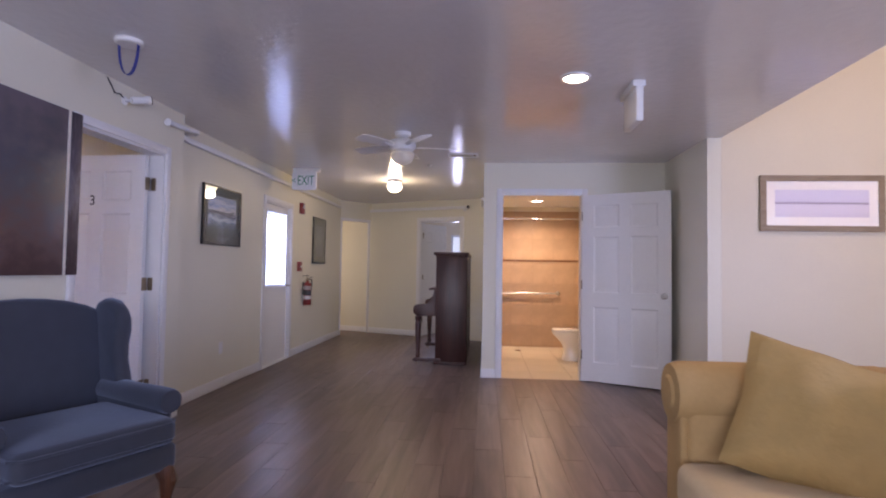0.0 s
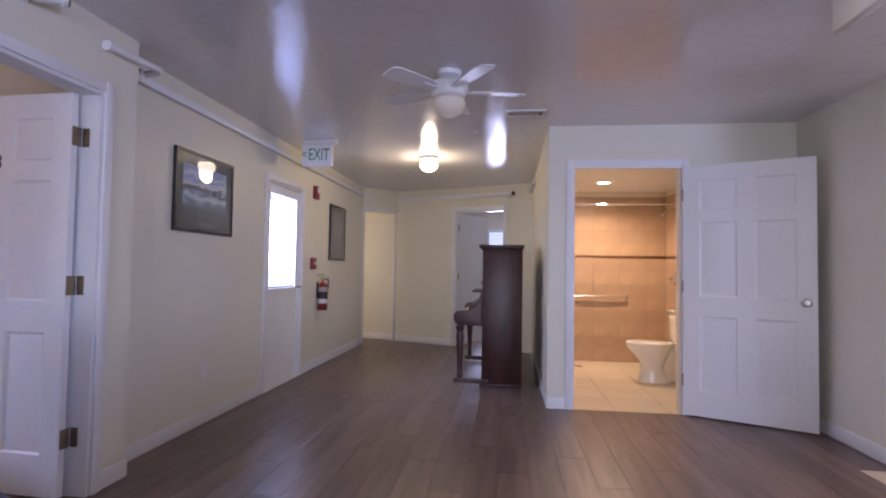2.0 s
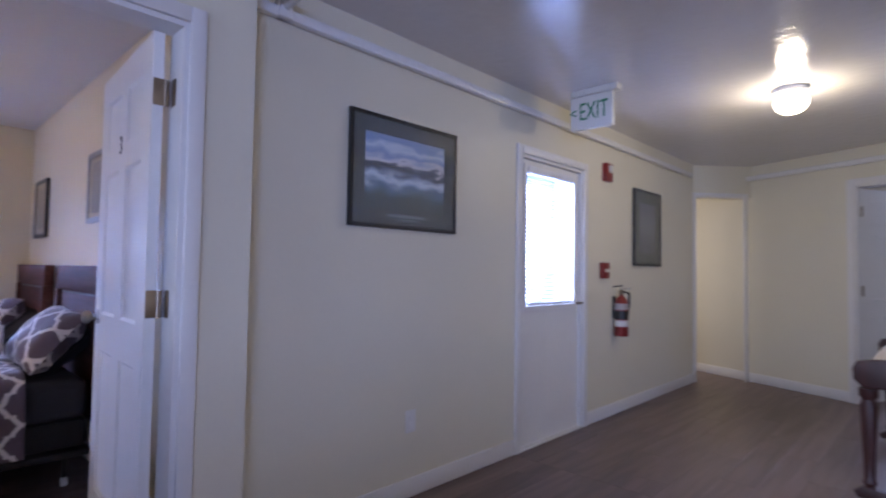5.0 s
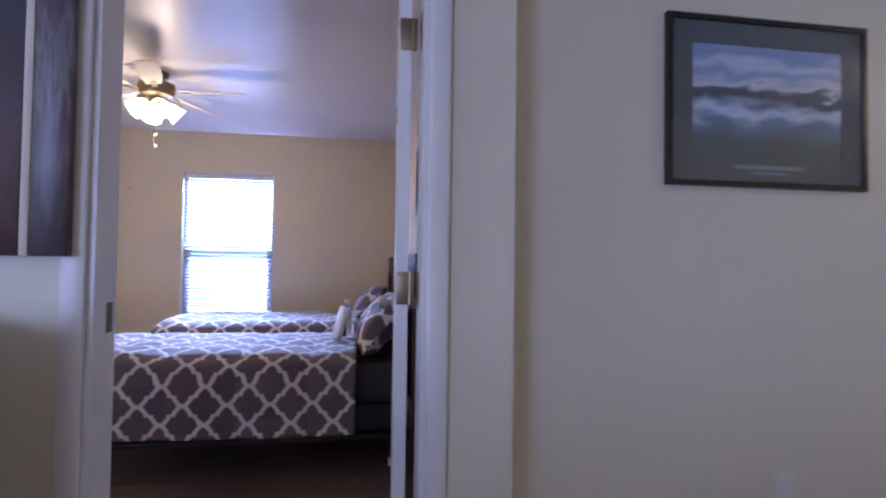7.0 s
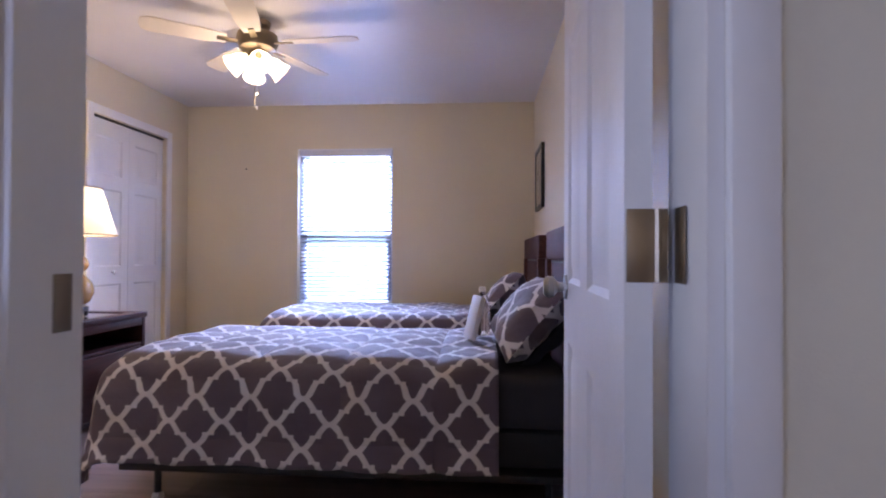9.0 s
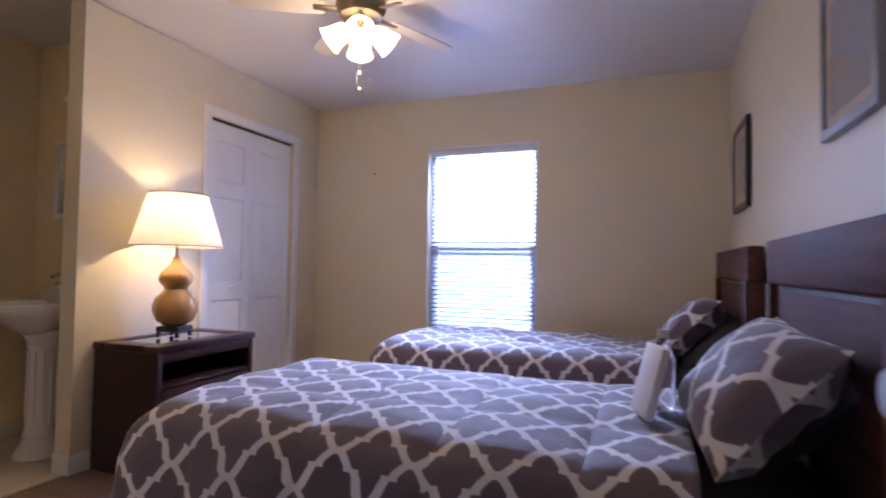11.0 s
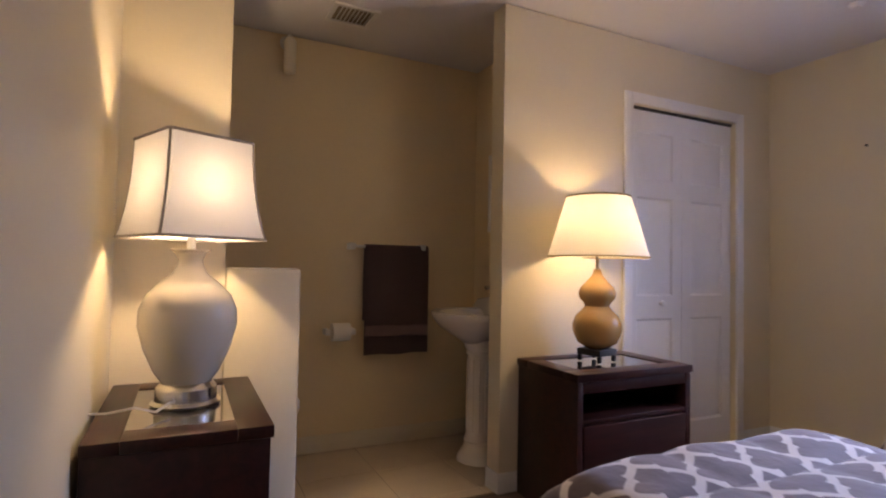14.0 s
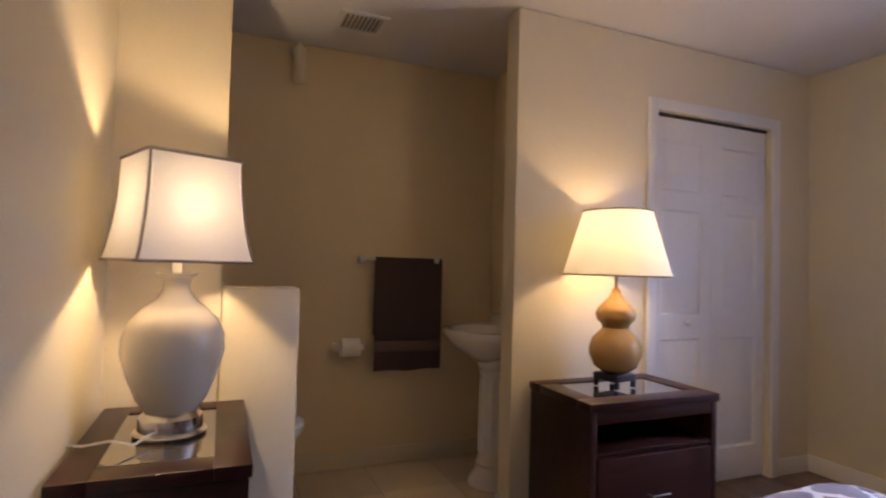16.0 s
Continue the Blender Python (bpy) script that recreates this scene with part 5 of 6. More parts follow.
part("flange", lathe([(0.03, 0), (0.028, 0.01), (0, 0.011)], 18), CHROME, sh).matrix_local = pose(0, 0, 0.05, 0, -90, 0)
sv = thing("shower_valve", "chrome single-lever shower valve", "valve", pose(2.435, 8.85, 1.08))
part("valve_plate", lathe([(0.08, 0), (0.075, 0.01), (0.03, 0.014), (0.028, 0.05), (0, 0.052)], 24), CHROME, sv).matrix_local = pose(0, 0, 0, 0, -90, 0)
part("lever", tube([(-0.045, 0, 0), (-0.06, 0.05, 0.005), (-0.06, 0.10, 0.01)], 0.009), CHROME, sv)
ft = thing("floor_drain", "small round chrome floor drain", "drain", pose(1.3, 8.85, 0.0))
part("grate", lathe([(0.0, 0.001), (0.05, 0.001), (0.05, 0.004), (0.0, 0.004)], 24), CHROME, ft)


# ---- bedroom ----
def nightstand(m, label):
    """Back at local y = 0, front towards -y; open shelf over one drawer, glass let into the top."""
    o = thing("nightstand", label, "nightstand", m, "bedroom nightstands")
    W, D, H = 0.67, 0.44, 0.65
    for x in (-W / 2, W / 2 - 0.03):
        part("side_panel", box(x, x + 0.03, -D, -0.001, 0.0, H - 0.035, 0.003), CHERRY, o)
    part("back_panel", box(-W / 2 + 0.03, W / 2 - 0.03, -0.02, -0.002, 0.03, H - 0.036), CHERRY, o)
    part("shelf", box(-W / 2 + 0.03, W / 2 - 0.03, -D + 0.004, -0.021, 0.435, 0.455, 0.003), CHERRY, o)
    part("bottom_panel", box(-W / 2 + 0.03, W / 2 - 0.03, -D + 0.02, -0.021, 0.03, 0.055), CHERRY, o)
    dr = part("drawer_front", box(-W / 2 + 0.034, W / 2 - 0.034, -D - 0.004, -D + 0.018, 0.07, 0.430, 0.004), CHERRY, o)
    part("drawer_pull", tube([(-0.05, -D - 0.004, 0.27), (-0.045, -D - 0.03, 0.27), (0.045, -D - 0.03, 0.27), (0.05, -D - 0.004, 0.27)], 0.005), CHROME, dr, "small bar pull")
    part("apron", box(-W / 2 + 0.03, W / 2 - 0.03, -D + 0.002, -D + 0.022, 0.565, 0.615, 0.003), CHERRY, o)
    bm = bmesh.new()
    e = 0.085
    for b in ((-W / 2 - 0.008, W / 2 + 0.008, -D - 0.008, -D + e), (-W / 2 - 0.008, W / 2 + 0.008, -e, 0.0), (-W / 2 - 0.008, -W / 2 + e, -D + e, -e), (W / 2 - e, W / 2 + 0.008, -D + e, -e)):
        box(*b, H - 0.034, H, 0.003, bm=bm)
    part("top_frame", bm, CHERRY, o)
    part("glass_inset", box(-W / 2 + e, W / 2 - e, -D + e, -e, H - 0.02, H - 0.004), TOPGLASS, o, "reflective glass let into the top")
    return o


N1, N2 = pose(-4.13, CY + 0.015, 0, 0, 0, 180), pose(-2.095, 2.02, 0, 0, 0, -90)
nightstand(N1, "dark cherry nightstand beside the closet with open shelf")
nightstand(N2, "dark cherry nightstand beside the half wall")


def gourd_lamp(m):
    o = thing("table_lamp", "lit amber double-gourd ceramic lamp with cream shade", "lamp", m)
    st = bmesh.new()
    box(-0.067, 0.067, -0.067, 0.067, 0.030, 0.06, 0.004, bm=st)
    for a in (-1, 1):
        for b in (-1, 1):
            box(a * 0.056 - 0.009, a * 0.056 + 0.009, b * 0.056 - 0.009, b * 0.056 + 0.009, 0.0, 0.0301, 0.003, bm=st)
    part("lamp_stand", st, BLACK, o, "black footed wooden stand")
    prof = [(0.0, 0.06), (0.05, 0.061), (0.095, 0.09), (0.116, 0.14), (0.117, 0.175), (0.102, 0.215), (0.072, 0.245), (0.058, 0.262), (0.064, 0.278), (0.084, 0.30), (0.089, 0.325), (0.079, 0.352), (0.050, 0.382), (0.026, 0.41), (0.017, 0.435), (0.018, 0.44), (0.0, 0.441)]
    part("gourd_body", lathe(prof, 40), AMBERPOT, o)
    part("neck", lathe([(0.008, 0.44), (0.008, 0.50), (0.014, 0.501), (0.014, 0.54), (0, 0.541)], 14), BRASS, o)
    bm = lathe([(0.238, 0.50), (0.152, 0.79)], 48)
    for f in [f for f in bm.faces if len(f.verts) > 4]:
        bm.faces.remove(f)
    sh = part("shade", bm, SHADE2, o, "cream cone shade glowing from inside")
    for r, z in ((0.238, 0.50), (0.152, 0.79)):
        part("shade_trim", tube([(r * math.cos(a * math.pi / 24), r * math.sin(a * math.pi / 24), z) for a in range(49)], 0.004, sides=6), SHADETRIM2, sh)
    b = part("bulb", lathe([(0.0, 0.541), (0.014, 0.545), (0.016, 0.57), (0.03, 0.60), (0.03, 0.62), (0.018, 0.645), (0, 0.65)], 16), BULBGLOW, o, "lit bulb")
    b.visible_shadow = False
    return o


gourd_lamp(pose(-4.11, CY + 0.215, 0.6505, 0, 0, 12))


def vase_lamp(m):
    o = thing("table_lamp", "lit cream ceramic vase lamp with square flared linen shade", "lamp", m)
    part("lamp_base", lathe([(0.0, 0.0), (0.094, 0.0), (0.096, 0.006), (0.090, 0.012), (0.084, 0.014), (0.082, 0.048), (0.070, 0.062), (0.0, 0.063)], 40), CHROME, o, "polished chrome base with sockets")
    part("base_socket", box(-0.02, 0.02, -0.089, -0.077, 0.02, 0.045, 0.003), BLACK, o)
    prof = [(0.0, 0.063), (0.068, 0.064), (0.092, 0.10), (0.119, 0.17), (0.135, 0.24), (0.133, 0.29), (0.115, 0.335), (0.082, 0.372), (0.050, 0.40), (0.037, 0.425), (0.034, 0.445), (0.042, 0.465), (0.056, 0.474), (0.056, 0.478), (0.0, 0.478)]
    part("vase_body", lathe([(r, 0.063 + (z - 0.063) * 0.935) for r, z in prof], 48), WHITEPOT, o)
    part("neck", lathe([(0.012, 0.450), (0.012, 0.53), (0.017, 0.531), (0.017, 0.57), (0, 0.571)], 14), PLASTIC, o)
    bm = bmesh.new()
    rows = [(0.156, 0.483), (0.149, 0.51), (0.141, 0.556), (0.134, 0.608), (0.129, 0.664), (0.126, 0.722), (0.125, 0.772)]
    rings = []
    for h, z in rows:
        ring, c = [], 0.012
        for sx, sy in ((1, 1), (-1, 1), (-1, -1), (1, -1)):
            pts = [(sx * h, sy * (h - c)), (sx * (h - c), sy * h)]
            ring += [bm.verts.new((*p, z)) for p in (pts if sx * sy > 0 else pts[::-1])]
        rings.append(ring)
    for p, q in zip(rings, rings[1:]):
        for i in range(8):
            bm.faces.new((p[i], p[(i + 1) % 8], q[(i + 1) % 8], q[i]))
    sh = part("shade", bm, SHADE, o, "white linen shade glowing from inside")
    for h, z in (rows[0], rows[-1]):
        part("shade_trim", tube([(h, h - 0.01, z), (h - 0.01, h, z), (-h + 0.01, h, z), (-h, h - 0.01, z), (-h, -h + 0.01, z), (-h + 0.01, -h, z), (h - 0.01, -h, z), (h, -h + 0.01, z), (h, h - 0.01, z)], 0.0045, sides=6), SHADETRIM, sh)
    for sx, sy in ((1, 1), (-1, 1), (-1, -1), (1, -1)):
        part("corner_trim", tube([(sx * (h - 0.004), sy * (h - 0.004), z) for h, z in rows], 0.0035, sides=6), SHADETRIM, sh)
    b = part("bulb", lathe([(0.0, 0.571), (0.014, 0.575), (0.016, 0.60), (0.03, 0.63), (0.03, 0.65), (0.018, 0.675), (0, 0.68)], 16), BULBGLOW, o, "lit bulb")
    b.visible_shadow = False
    part("cord", tube([(0.06, 0.045, 0.02), (0.12, 0.09, 0.012), (0.17, 0.08, 0.03), (0.215, 0.02, 0.012), (0.255, -0.06, 0.004), (0.288, -0.14, -0.12)], 0.0035, sides=6), PLASTIC, o, "white lamp cord")
    return o


vase_lamp(pose(-2.325, 2.02, 0.6505, 0, 0, 24) @ Matrix.Scale(1.06, 4))


def comforter(m, seed, drop):
    """Cloth over a mattress: local x across (-0.5..0.5), y from foot (0) to head (1.75)."""
    bm = bmesh.new()
    uv = bm.loops.layers.uv.new("cloth")
    W, L, R = 0.52, 1.58, 0.10
    nx, ny = 96, 112
    half = W + drop
    rows = []
    for j in range(ny + 1):
        v = -drop + (L + drop) * j / ny
        row = []
        for i in range(nx + 1):
            u = -half + 2 * half * i / nx
            puff = 0.020 * abs(math.sin(math.pi * (u + 0.13) / 0.30)) ** 0.35 * abs(math.sin(math.pi * (v + 0.1) / 0.36)) ** 0.35
            n = noise.noise(Vector((u * 3.1 + seed, v * 3.1, seed))) * 0.014 + noise.noise(Vector((u * 9 + seed, v * 7, seed))) * 0.006

            def fold(s, lim):
                a = abs(s) - (lim - R)
                if a <= 0:
                    return abs(s), 0.0
                ang = min(a / R, math.pi / 2)
                out = (lim - R) + R * math.sin(ang)
                dn = R * (1 - math.cos(ang))
                rest = a - R * math.pi / 2
                if rest > 0:
                    dn += rest
                    out += 0.10 * rest
                return out, dn
            xo, dz = fold(u, W)
            x = math.copysign(xo, u)
            if v < R:
                yo, dy = fold(R - v, R)
                y = R - yo
            else:
                y, dy = v, 0.0
            z = -max(dz, dy) - 0.3 * min(dz, dy)
            hang = max(dz, dy) / max(drop, 0.01)
            wob = 0.03 * hang * noise.noise(Vector((v * 5 + seed, u * 0.5, 7)))
            crown = 0.02 * (1 - (u / W) ** 2) if abs(u) < W else 0
            row.append((bm.verts.new((x + math.copysign(wob, u) * (1 if dz > 0.05 else 0) + (0 if dz < R else math.copysign(puff + n, u)), y - (0.03 * hang * noise.noise(Vector((u * 5 + seed, 3, 7))) + puff + n if dy > R else 0), z + crown + (puff + n) * (1 if dz < R and dy < R else 0.0))), (v, u)))
        rows.append(row)
    for j in range(ny):
        for i in range(nx):
            q = [rows[j][i], rows[j][i + 1], rows[j + 1][i + 1], rows[j + 1][i]]
            f = bm.faces.new([a[0] for a in q])
            for lp, a in zip(f.loops, q):
                lp[uv].uv = a[1]
    bmesh.ops.transform(bm, matrix=m, verts=bm.verts[:])
    return bm


def bed(name, m, label, seed, drop):
    """Origin on the floor at the head end's middle; the bed runs towards -y."""
    o = thing("bed", label, "bed", m, "twin beds")
    part("bed_base", box(-0.48, 0.48, -1.88, -0.10, 0.22, 0.36, 0.02), BASECLOTH, o, "black fabric box base")
    fr = part("bed_frame", box(-0.49, 0.49, -1.89, -0.08, 0.17, 0.20, 0.006), BLACK, o, "black metal frame")
    for x in (-0.40, 0.40):
        for y in (-1.78, -0.18):
            part("leg", tube([(x, y, 0.17), (x, y, 0.05)], 0.014, sides=8), BLACK, o)
            part("caster", lathe([(0.0, -0.014), (0.024, -0.014), (0.026, 0.0), (0.024, 0.014), (0.0, 0.014)], 14), PLASTIC, o).matrix_local = pose(x, y, 0.0265, 90)
    part("mattress", box(-0.48, 0.48, -1.88, -0.10, 0.362, 0.575, 0.05, seg=4), SHEET, o, "mattress in a charcoal sheet")
    part("quilt", comforter(pose(0, -1.96, 0.615), seed, drop), QUILT, o, "grey quilt with white trellis print").modifiers.new("thickness", "SOLIDIFY").thickness = 0.012
    hb = part("headboard", box(-0.53, 0.53, -0.055, -0.012, 0.30, 1.16, 0.006), HEADWOOD, o, "dark wooden panelled headboard")
    part("top_rail", box(-0.55, 0.55, -0.075, -0.008, 1.02, 1.175, 0.008), HEADWOOD, hb)
    for x in (-0.55, 0.48):
        part("post", box(x, x + 0.07, -0.08, -0.004, 0.0, 1.019, 0.006), HEADWOOD, hb)
    # raised black strip painting the shade of a recess below the rail
    part("groove", box(-0.47, 0.47, -0.0565, -0.05, 1.0, 1.012), BLACK, hb)
    return o


B1, B2 = pose(-3.56, BY - 0.02, 0), pose(-5.08, BY - 0.02, 0)
bed("bed", B1, "made twin bed with trellis quilt, beside the door", 3.3, 0.34)
bed("bed", B2, "made twin bed with trellis quilt, below the window", 9.1, 0.30)
for mm, sd, g in ((B1 @ pose(0.15, -0.24, 0.77, 50, 3, 4), 2, "near"), (B2 @ pose(0.02, -0.26, 0.76, 46, -3, -4), 8, "far")):
    pl = tagged(new("bed_pillow", mesh("bed_pillow", puffy(0.51, 0.39, 0.20, noise_amp=0.03, seed=sd, uv_scale=1), PILLOWCLOTH)), "plump grey pillow with white trellis print on the bed", "pillow", "bed pillows")
    pl.matrix_world = mm
    p2 = tagged(new("under_pillow", mesh("under_pillow", puffy(0.62, 0.42, 0.17, noise_amp=0.03, seed=sd + 4), SHEET)), "charcoal pillow behind the printed pillow", "pillow", "bed pillows")
    p2.matrix_world = (B1 if g == "near" else B2) @ pose(-0.02, -0.17, 0.68, 42, 0, 0)
# a plain white card stood against the pillow
bt = thing("white_card", "plain white card leaning on the pillow", "card", B1 @ pose(0.08, -0.50, 0.655, -14, 0, 16))
part("card", box(-0.075, 0.075, -0.012, 0.012, 0.0, 0.20, 0.006), CARDWHITE, bt)
wb = thing("water_bottle", "small clear plastic bottle behind the card", "bottle", B1 @ pose(-0.0, -0.44, 0.66))
part("bottle_body", lathe([(0.0, 0), (0.032, 0.002), (0.034, 0.02), (0.034, 0.14), (0.026, 0.175), (0.014, 0.195), (0.014, 0.21), (0, 0.211)], 20), PICGLASS, wb)
part("bottle_cap", lathe([(0.016, 0.205), (0.016, 0.228), (0, 0.229)], 16), PLASTIC, wb)
picture("bedroom_print", 0.42, 0.44, pose(-3.52, BY, 1.665), "silver-framed pale blue print above the near bed", FRAMESILVER, 0.03, MATCREAM, 0.03, WATER)
picture("bedroom_print", 0.46, 0.48, pose(-5.22, BY, 1.64), "dark-framed pale print above the far bed", FRAMEBLACK, 0.03, MATCREAM, 0.05, WATER)
ceiling_fan(pose(-4.05, 3.05, TOP), "pale ceiling fan with brass motor and lit tulip shades", MATCREAM, BRASS, True)
for at in (pose(-5.2, 2.45, TOP), pose(0.13, 6.9, TOP)):
    sp = thing("sprinkler_head", "small white ceiling sprinkler head", "sprinkler", at, "sprinkler heads")
    part("escutcheon", lathe([(0.0, -0.02), (0.02, -0.02), (0.035, -0.001), (0, 0.0)], 18), PLASTIC, sp)


# ---- wash corner ----
def pedestal_sink(m):
    """Back at local y = 0, the bowl towards -y."""
    o = thing("pedestal_sink", "white pedestal sink with fluted column", "sink", m)
    ped = [(0.0, 0), (0.125, 0.0), (0.125, 0.02), (0.11, 0.045), (0.09, 0.07), (0.082, 0.10), (0.088, 0.115), (0.08, 0.13), (0.072, 0.16), (0.07, 0.58), (0.08, 0.60), (0.076, 0.615), (0.088, 0.635), (0.10, 0.68), (0.0, 0.681)]
    part("pedestal", lathe(ped, 36, centre=(0, -0.20)), PORCELAIN, o)
    for i in range(12):
        a = math.pi * i / 6
        part("flute", tube([(0.071 * math.cos(a), -0.20 + 0.071 * math.sin(a), 0.17), (0.069 * math.cos(a), -0.20 + 0.069 * math.sin(a), 0.57)], 0.006, None, 6), PORCELAIN, o)
    bowl = [(0.06, 0.66), (0.12, 0.70), (0.20, 0.75), (0.235, 0.79), (0.25, 0.815), (0.25, 0.835), (0.235, 0.84), (0.205, 0.83), (0.17, 0.78), (0.10, 0.745), (0.0, 0.735)]
    part("basin", lathe(bowl, 40, centre=(0, -0.245), squash=(1.12, 0.95)), PORCELAIN, o)
    part("back_ledge", extrude_outline([(-0.27, 0.80), (-0.27, 0.86), (-0.22, 0.895), (-0.12, 0.91), (0, 0.935), (0.12, 0.91), (0.22, 0.895), (0.27, 0.86), (0.27, 0.80)], 0.10, "y", 0.012), PORCELAIN, o).matrix_local = pose(0, -0.103, 0)
    fc = part("faucet", tube([(0, -0.08, 0.90), (0, -0.08, 0.97), (0, -0.11, 0.985), (0, -0.17, 0.97)], 0.012), CHROME, o, "chrome faucet")
    for x in (-0.09, 0.09):
        part("tap_handle", lathe([(0.018, 0.89), (0.015, 0.91), (0.022, 0.925), (0.022, 0.935), (0, 0.94)], 14, centre=(x, -0.07)), CHROME, fc)
    return o


pedestal_sink(pose(-4.045, 1.21, 0, 0, 0, 90))
tw = thing("towel_rail", "white towel bar on the wash corner wall", "rail", pose(-3.44, 0.76, 1.20))
part("bar", tube([(-0.21, 0.07, 0), (0.25, 0.07, 0)], 0.009, sides=10), PLASTIC, tw)
for x in (-0.20, 0.25):
    part("bracket", box(x - 0.018, x + 0.018, 0.001, 0.085, -0.02, 0.02, 0.006), PLASTIC, tw)
bm = bmesh.new()
pr = None
outl = [(0.050, -0.44), (0.052, -0.2), (0.055, -0.02), (0.060, 0.008), (0.070, 0.014), (0.080, 0.008), (0.086, -0.02), (0.090, -0.3), (0.092, -0.64)]
for i in range(13):
    x = -0.205 + 0.41 * i / 12
    row = [bm.verts.new((x, y + 0.006 * math.sin(i * 1.3) * abs(z), z + 0.006 * math.sin(i * 0.8) * abs(z))) for y, z in outl]
    if pr:
        for k in range(len(outl) - 1):
            bm.faces.new((pr[k], row[k], row[k + 1], pr[k + 1]))
    pr = row
bmesh.ops.solidify(bm, geom=bm.faces[:], thickness=0.008)
tw2 = thing("towel", "dark brown bath towel folded over the bar", "towel", pose(-3.47, 0.76, 1.20))
part("cloth", bm, TOWEL, tw2)
part("woven_band", box(-0.20, 0.20, 0.096, 0.104, -0.53, -0.47, 0.002), TOWEL, tw2, "smooth woven band near the hem")
toilet(pose(-2.145, 1.15, 0.0))
tr = thing("toilet_paper_holder", "white toilet paper roll on a wall holder", "paper roll", pose(-3.13, 0.76, 0.70))
part("roll", lathe([(0.0, -0.052), (0.052, -0.052), (0.052, 0.052), (0.0, 0.052)], 22), PAPER, tr).matrix_local = pose(0, 0.075, 0, 0, 90, 0)
for x in (-0.075, 0.075):
    part("holder_arm", box(x - 0.014, x + 0.014, 0.001, 0.09, -0.018, 0.018, 0.006), PLASTIC, tr)
mc = thing("medicine_cabinet", "white-framed mirror cabinet above the sink", "mirror", pose(-4.05, 1.21, 1.55))
part("cabinet_frame", pierced("x", 0.001, 0.045, -0.21, 0.21, -0.24, 0.24, [(-0.18, 0.18, -0.21, 0.21)]), PLASTIC, mc)
MIRROR = shader("mirror_silver", (0.9, 0.9, 0.9), 0.02, 1.0, vary=0.0, bump=0.0)
part("mirror_glass", box(0.002, 0.03, -0.18, 0.18, -0.21, 0.21), MIRROR, mc)
vl = thing("vanity_light", "small unlit white wall light above the mirror", "light", pose(-4.05, 1.21, 1.98))
part("wall_plate", box(0.001, 0.02, -0.10, 0.10, -0.03, 0.03, 0.006), PLASTIC, vl)
part("glass_shade", lathe([(0.03, 0), (0.035, 0.03), (0.045, 0.08), (0.0, 0.082)], 18), FROST, vl).matrix_local = pose(0.06, 0, -0.03, 0, 35, 0)
wl = thing("wall_lamp", "unlit white bracket light high on the tan wall", "light", pose(-2.80, 0.76, 2.35))
part("wall_plate", lathe([(0.045, 0), (0.04, 0.015), (0, 0.016)], 18), PLASTIC, wl).matrix_local = pose(0, 0, 0, -90)
part("lamp_arm", tube([(0, 0.01, 0.0), (0, 0.07, 0.02), (0, 0.09, -0.02)], 0.012), PLASTIC, wl)
part("glass_tube", lathe([(0.0, -0.20), (0.03, -0.198), (0.034, -0.18), (0.034, -0.02), (0.02, 0.0), (0, 0.001)], 18, centre=(0, 0.09)), FROST, wl, "frosted glass tube")
vent(pose(-3.06, 1.17, TOP + 0.005), 0.24, 0.22, "square white exhaust vent in the ceiling")
nh = tagged(new("nail", mesh("nail", lathe([(0.006, 0), (0.006, 0.012), (0, 0.013)], 8), BLACK)), "dark nail stuck in the bedroom wall paint", "nail")
nh.matrix_world = pose(WX, 2.22, 1.82, 0, 90, 0)


# ---- floors and tiles ----
def planks(region, parent, count_key, width=0.18, length=1.2, z=0.0, keep=None):
    """Vinyl planks along y. Those inside keep become parts, the rest one joined mesh."""
    x0, x1, y0, y1 = region
    rest, shared = bmesh.new(), {}
    i, x = 0, x0
    while x < x1 - 1e-4:
        w = min(width, x1 - x)
        y = y0 - ((i * 0.37) % 1.0) * length
        while y < y1:
            a, b = max(y, y0), min(y + length, y1)
            if b - a > 0.02:
                g = 0.0007
                cx, cy = x + w / 2, (a + b) / 2
                if keep and keep[0] < cx < keep[1] and keep[2] < cy < keep[3]:
                    key = (round(w, 3), round(b - a, 3))
                    if key not in shared:
                        shared[key] = mesh("plank", box(-w / 2 + g, w / 2 - g, -(b - a) / 2 + g, (b - a) / 2 - g, -0.011, 0.0, 0.001, seg=1), PLANK, False)
                    p = new("plank", shared[key])
                    p.parent = parent
                    p.location = (cx, cy, z)
                else:
                    vs = [rest.verts.new(c) for c in ((x + g, a + g, z), (x + w - g, a + g, z), (x + w - g, b - g, z), (x + g, b - g, z), (x + g, a + g, z - 0.01), (x + w - g, a + g, z - 0.01), (x + w - g, b - g, z - 0.01), (x + g, b - g, z - 0.01))]
                    for f in ((0, 1, 2, 3), (0, 4, 5, 1), (1, 5, 6, 2), (2, 6, 7, 3), (3, 7, 4, 0)):
                        rest.faces.new([vs[k] for k in f])
            y += length
        x += width
        i += 1
    if rest.verts:
        r = part("plank_field", rest, PLANK_REST, parent)
        tagged(r, kind="stuff")


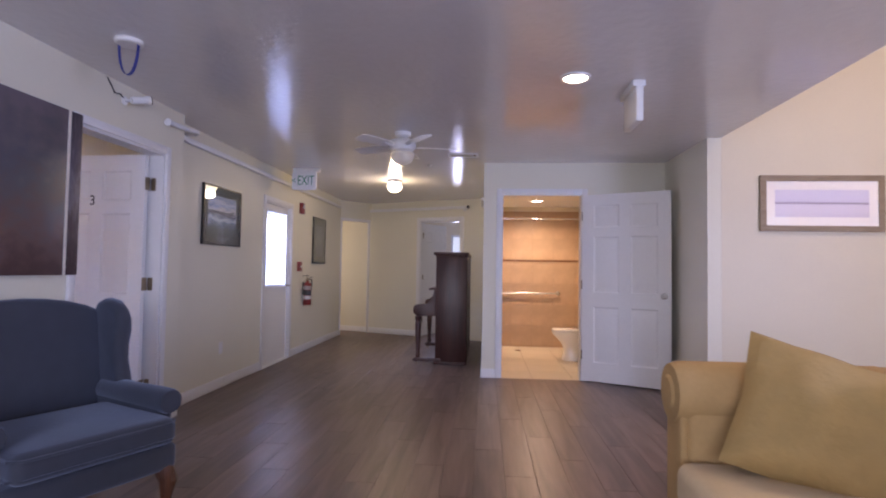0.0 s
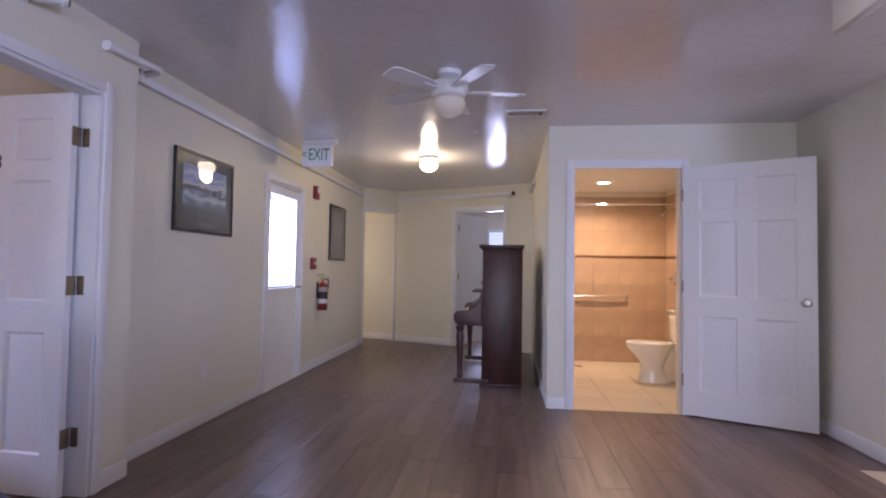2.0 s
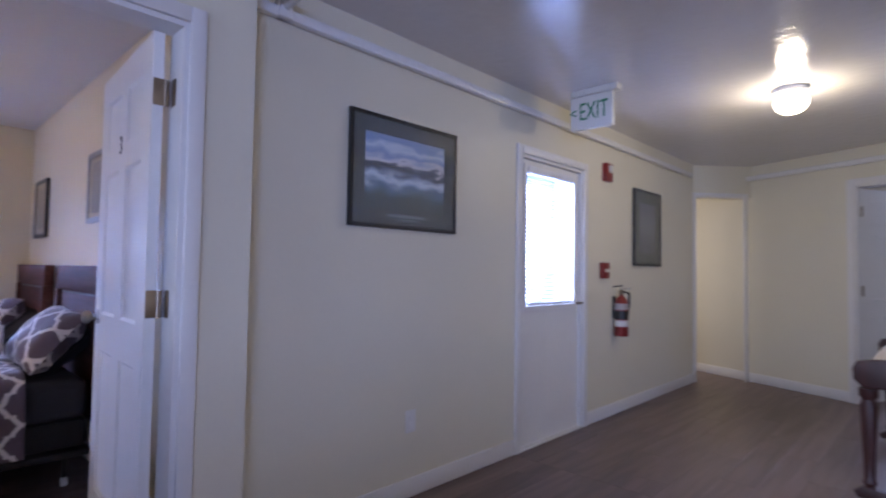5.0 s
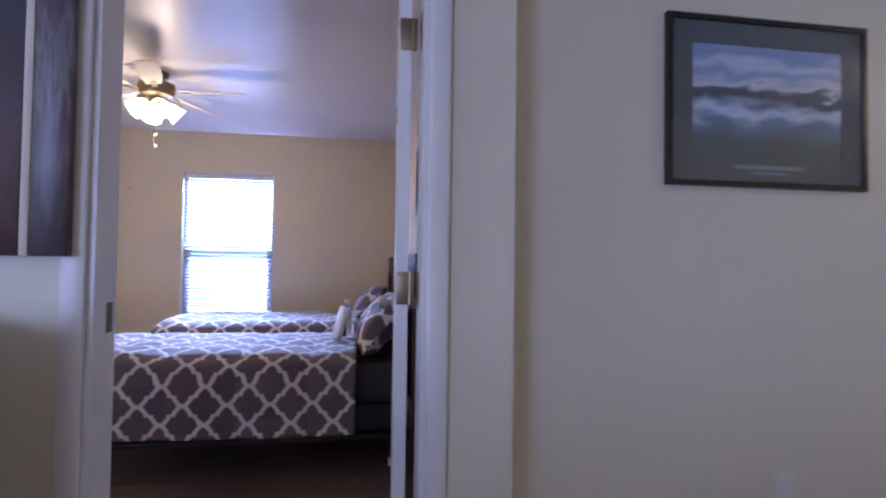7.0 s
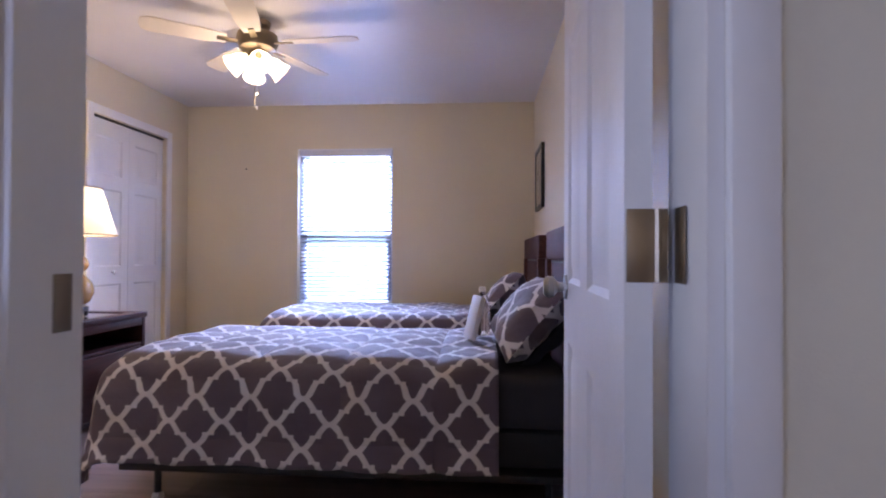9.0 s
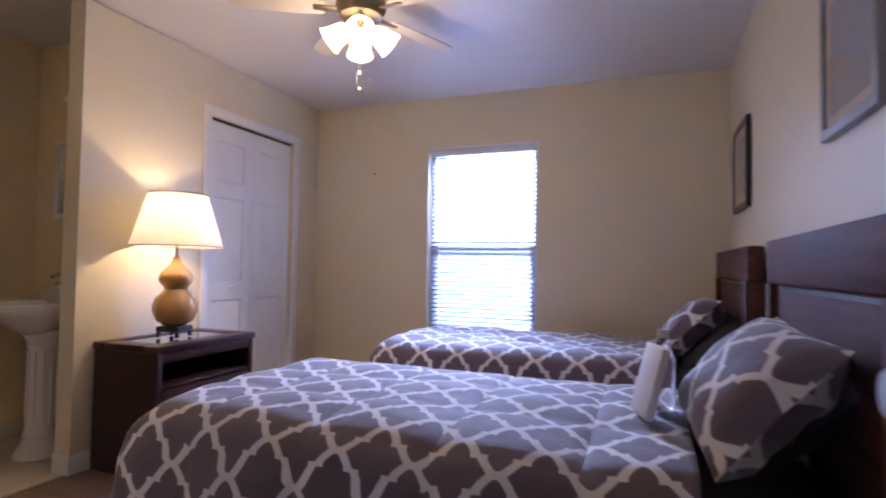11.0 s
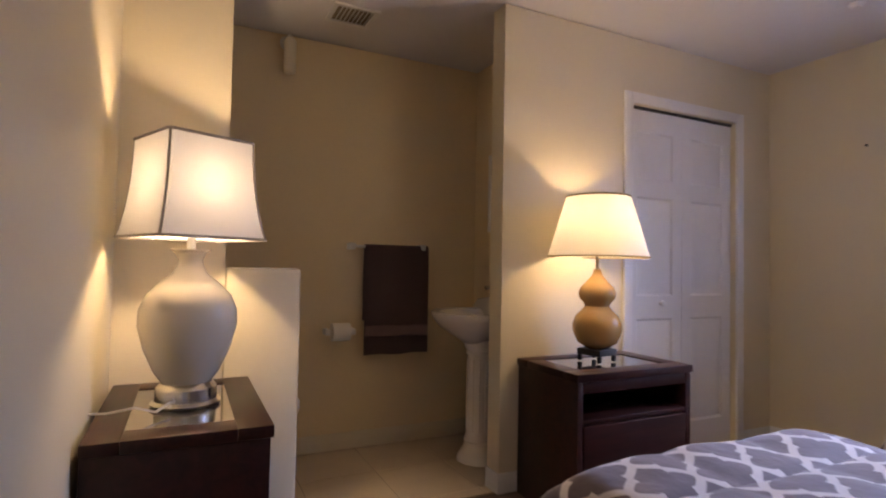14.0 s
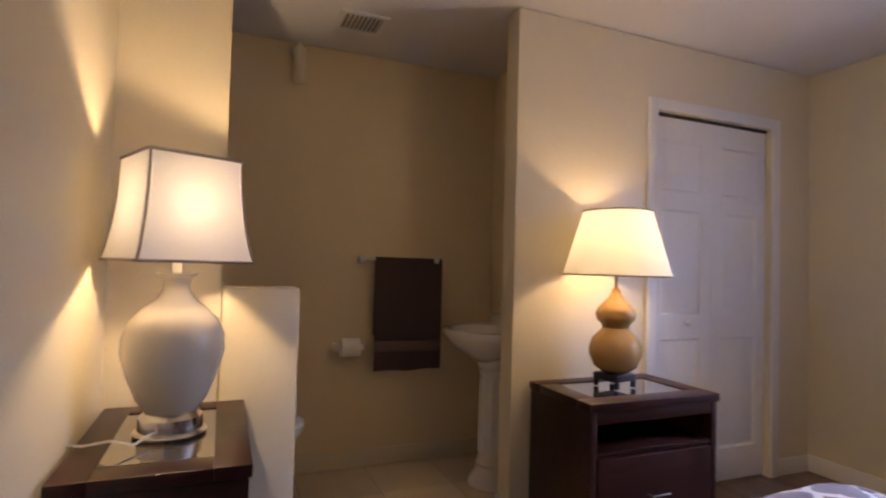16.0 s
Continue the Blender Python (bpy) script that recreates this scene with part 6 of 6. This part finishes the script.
fl = thing("floor_hall", "dark grey-brown vinyl plank floor in the hall", "floor", kind="structure")
planks((HX, 2.52, -2.6, 6.77), fl, "a", keep=(-1.2, 2.5, 1.2, 6.7))
planks((2.521, 2.75, 5.661, 6.77), fl, "a2", keep=(2.5, 2.8, 5.6, 6.8))
fl = thing("floor_hall_end", "dark grey-brown vinyl plank floor at the hall end", "floor", kind="structure")
planks((-3.4, 0.77, 6.771, 12.0), fl, "b", keep=(-1.78, 0.77, 6.77, 9.6))
fl = thing("floor_far_room", "dark vinyl plank floor of the far room", "floor", kind="structure")
planks((0.78, 2.6, 9.41, 13.2), fl, "c")
planks((-2.0, 0.77, 12.01, 13.2), fl, "c2")
fl = thing("floor_bedroom", "dark red-brown plank floor of the bedroom", "floor", kind="structure")
planks((WX, HX - 0.001, CY, BY), fl, "d", keep=(-3.2, HX, CY, BY))
planks((WX, -4.16, 1.0, CY - 0.001), fl, "f")
planks((OX, HX - 0.001, E0, E1), fl, "g")


def tiles(name, label, region, size, z, material=TILE, category="floor", gap=0.004):
    x0, x1, y0, y1 = region
    o = thing(name, label, category, kind="structure")
    part("grout_bed", box(x0, x1, y0, y1, -0.011, z - 0.003), GROUT, o)
    shared = {}
    y = y0
    while y < y1 - 0.01:
        x = x0
        while x < x1 - 0.01:
            w, d = min(size, x1 - x), min(size, y1 - y)
            key = (round(w, 3), round(d, 3))
            if key not in shared:
                shared[key] = mesh("tile", box(-w / 2 + gap / 2, w / 2 - gap / 2, -d / 2 + gap / 2, d / 2 - gap / 2, -0.008, 0, 0.0015, seg=1), material, False)
            t = new("tile", shared[key])
            t.parent = o
            t.location = (x + w / 2, y + d / 2, z)
            x += size
        y += size
    return o


tiles("floor_bath", "cream square floor tiles with dark grout in the bathroom", (0.88, 2.45, 6.771, 9.30), 0.45, 0.001)
tiles("floor_wash", "beige square floor tiles of the wash corner", (-4.05, BX, 0.76, CY - 0.03), 0.40, 0.001)
tiles("floor_lounge", "pale lounge floor tiles", (2.521, 6.2, -2.6, 5.66), 0.60, 0.0)


def wall_tiles(name, label, m, width, height, size, band_z):
    """Local x along the wall, z up, facing -y."""
    o = thing(name, label, "wall tiles", m, kind="structure")
    part("grout_bed", box(0, width, -0.006, -0.001, 0, height), TILEGROUT, o)
    shared = {}

    def lay(z0, z1):
        z = z0
        while z < z1 - 0.01:
            x = 0.0
            while x < width - 0.01:
                w, h = min(size, width - x), min(size, z1 - z)
                key = (round(w, 3), round(h, 3))
                if key not in shared:
                    shared[key] = mesh("tile", box(-w / 2 + 0.0015, w / 2 - 0.0015, -0.012, -0.005, -h / 2 + 0.0015, h / 2 - 0.0015, 0.0015, seg=1), WALLTILE, False)
                t = new("tile", shared[key])
                t.parent = o
                t.location = (x + w / 2, 0, z + h / 2)
                x += size
            z += size
    lay(0, band_z - 0.016)
    part("tile_band", box(0, width, -0.014, -0.005, band_z - 0.015, band_z + 0.015, 0.002), TILEBAND, o, "narrow brown border tiles")
    lay(band_z + 0.016, height)
    return o


wall_tiles("tiles_bath_back", "tan stone-look wall tiles behind the shower", pose(0.88, 9.30, 0), 1.57, 2.13, 0.33, 1.35)
wall_tiles("tiles_bath_right", "tan stone-look wall tiles beside the shower", pose(2.45, 9.287, 0, 0, 0, -90), 0.95, 2.13, 0.33, 1.35)
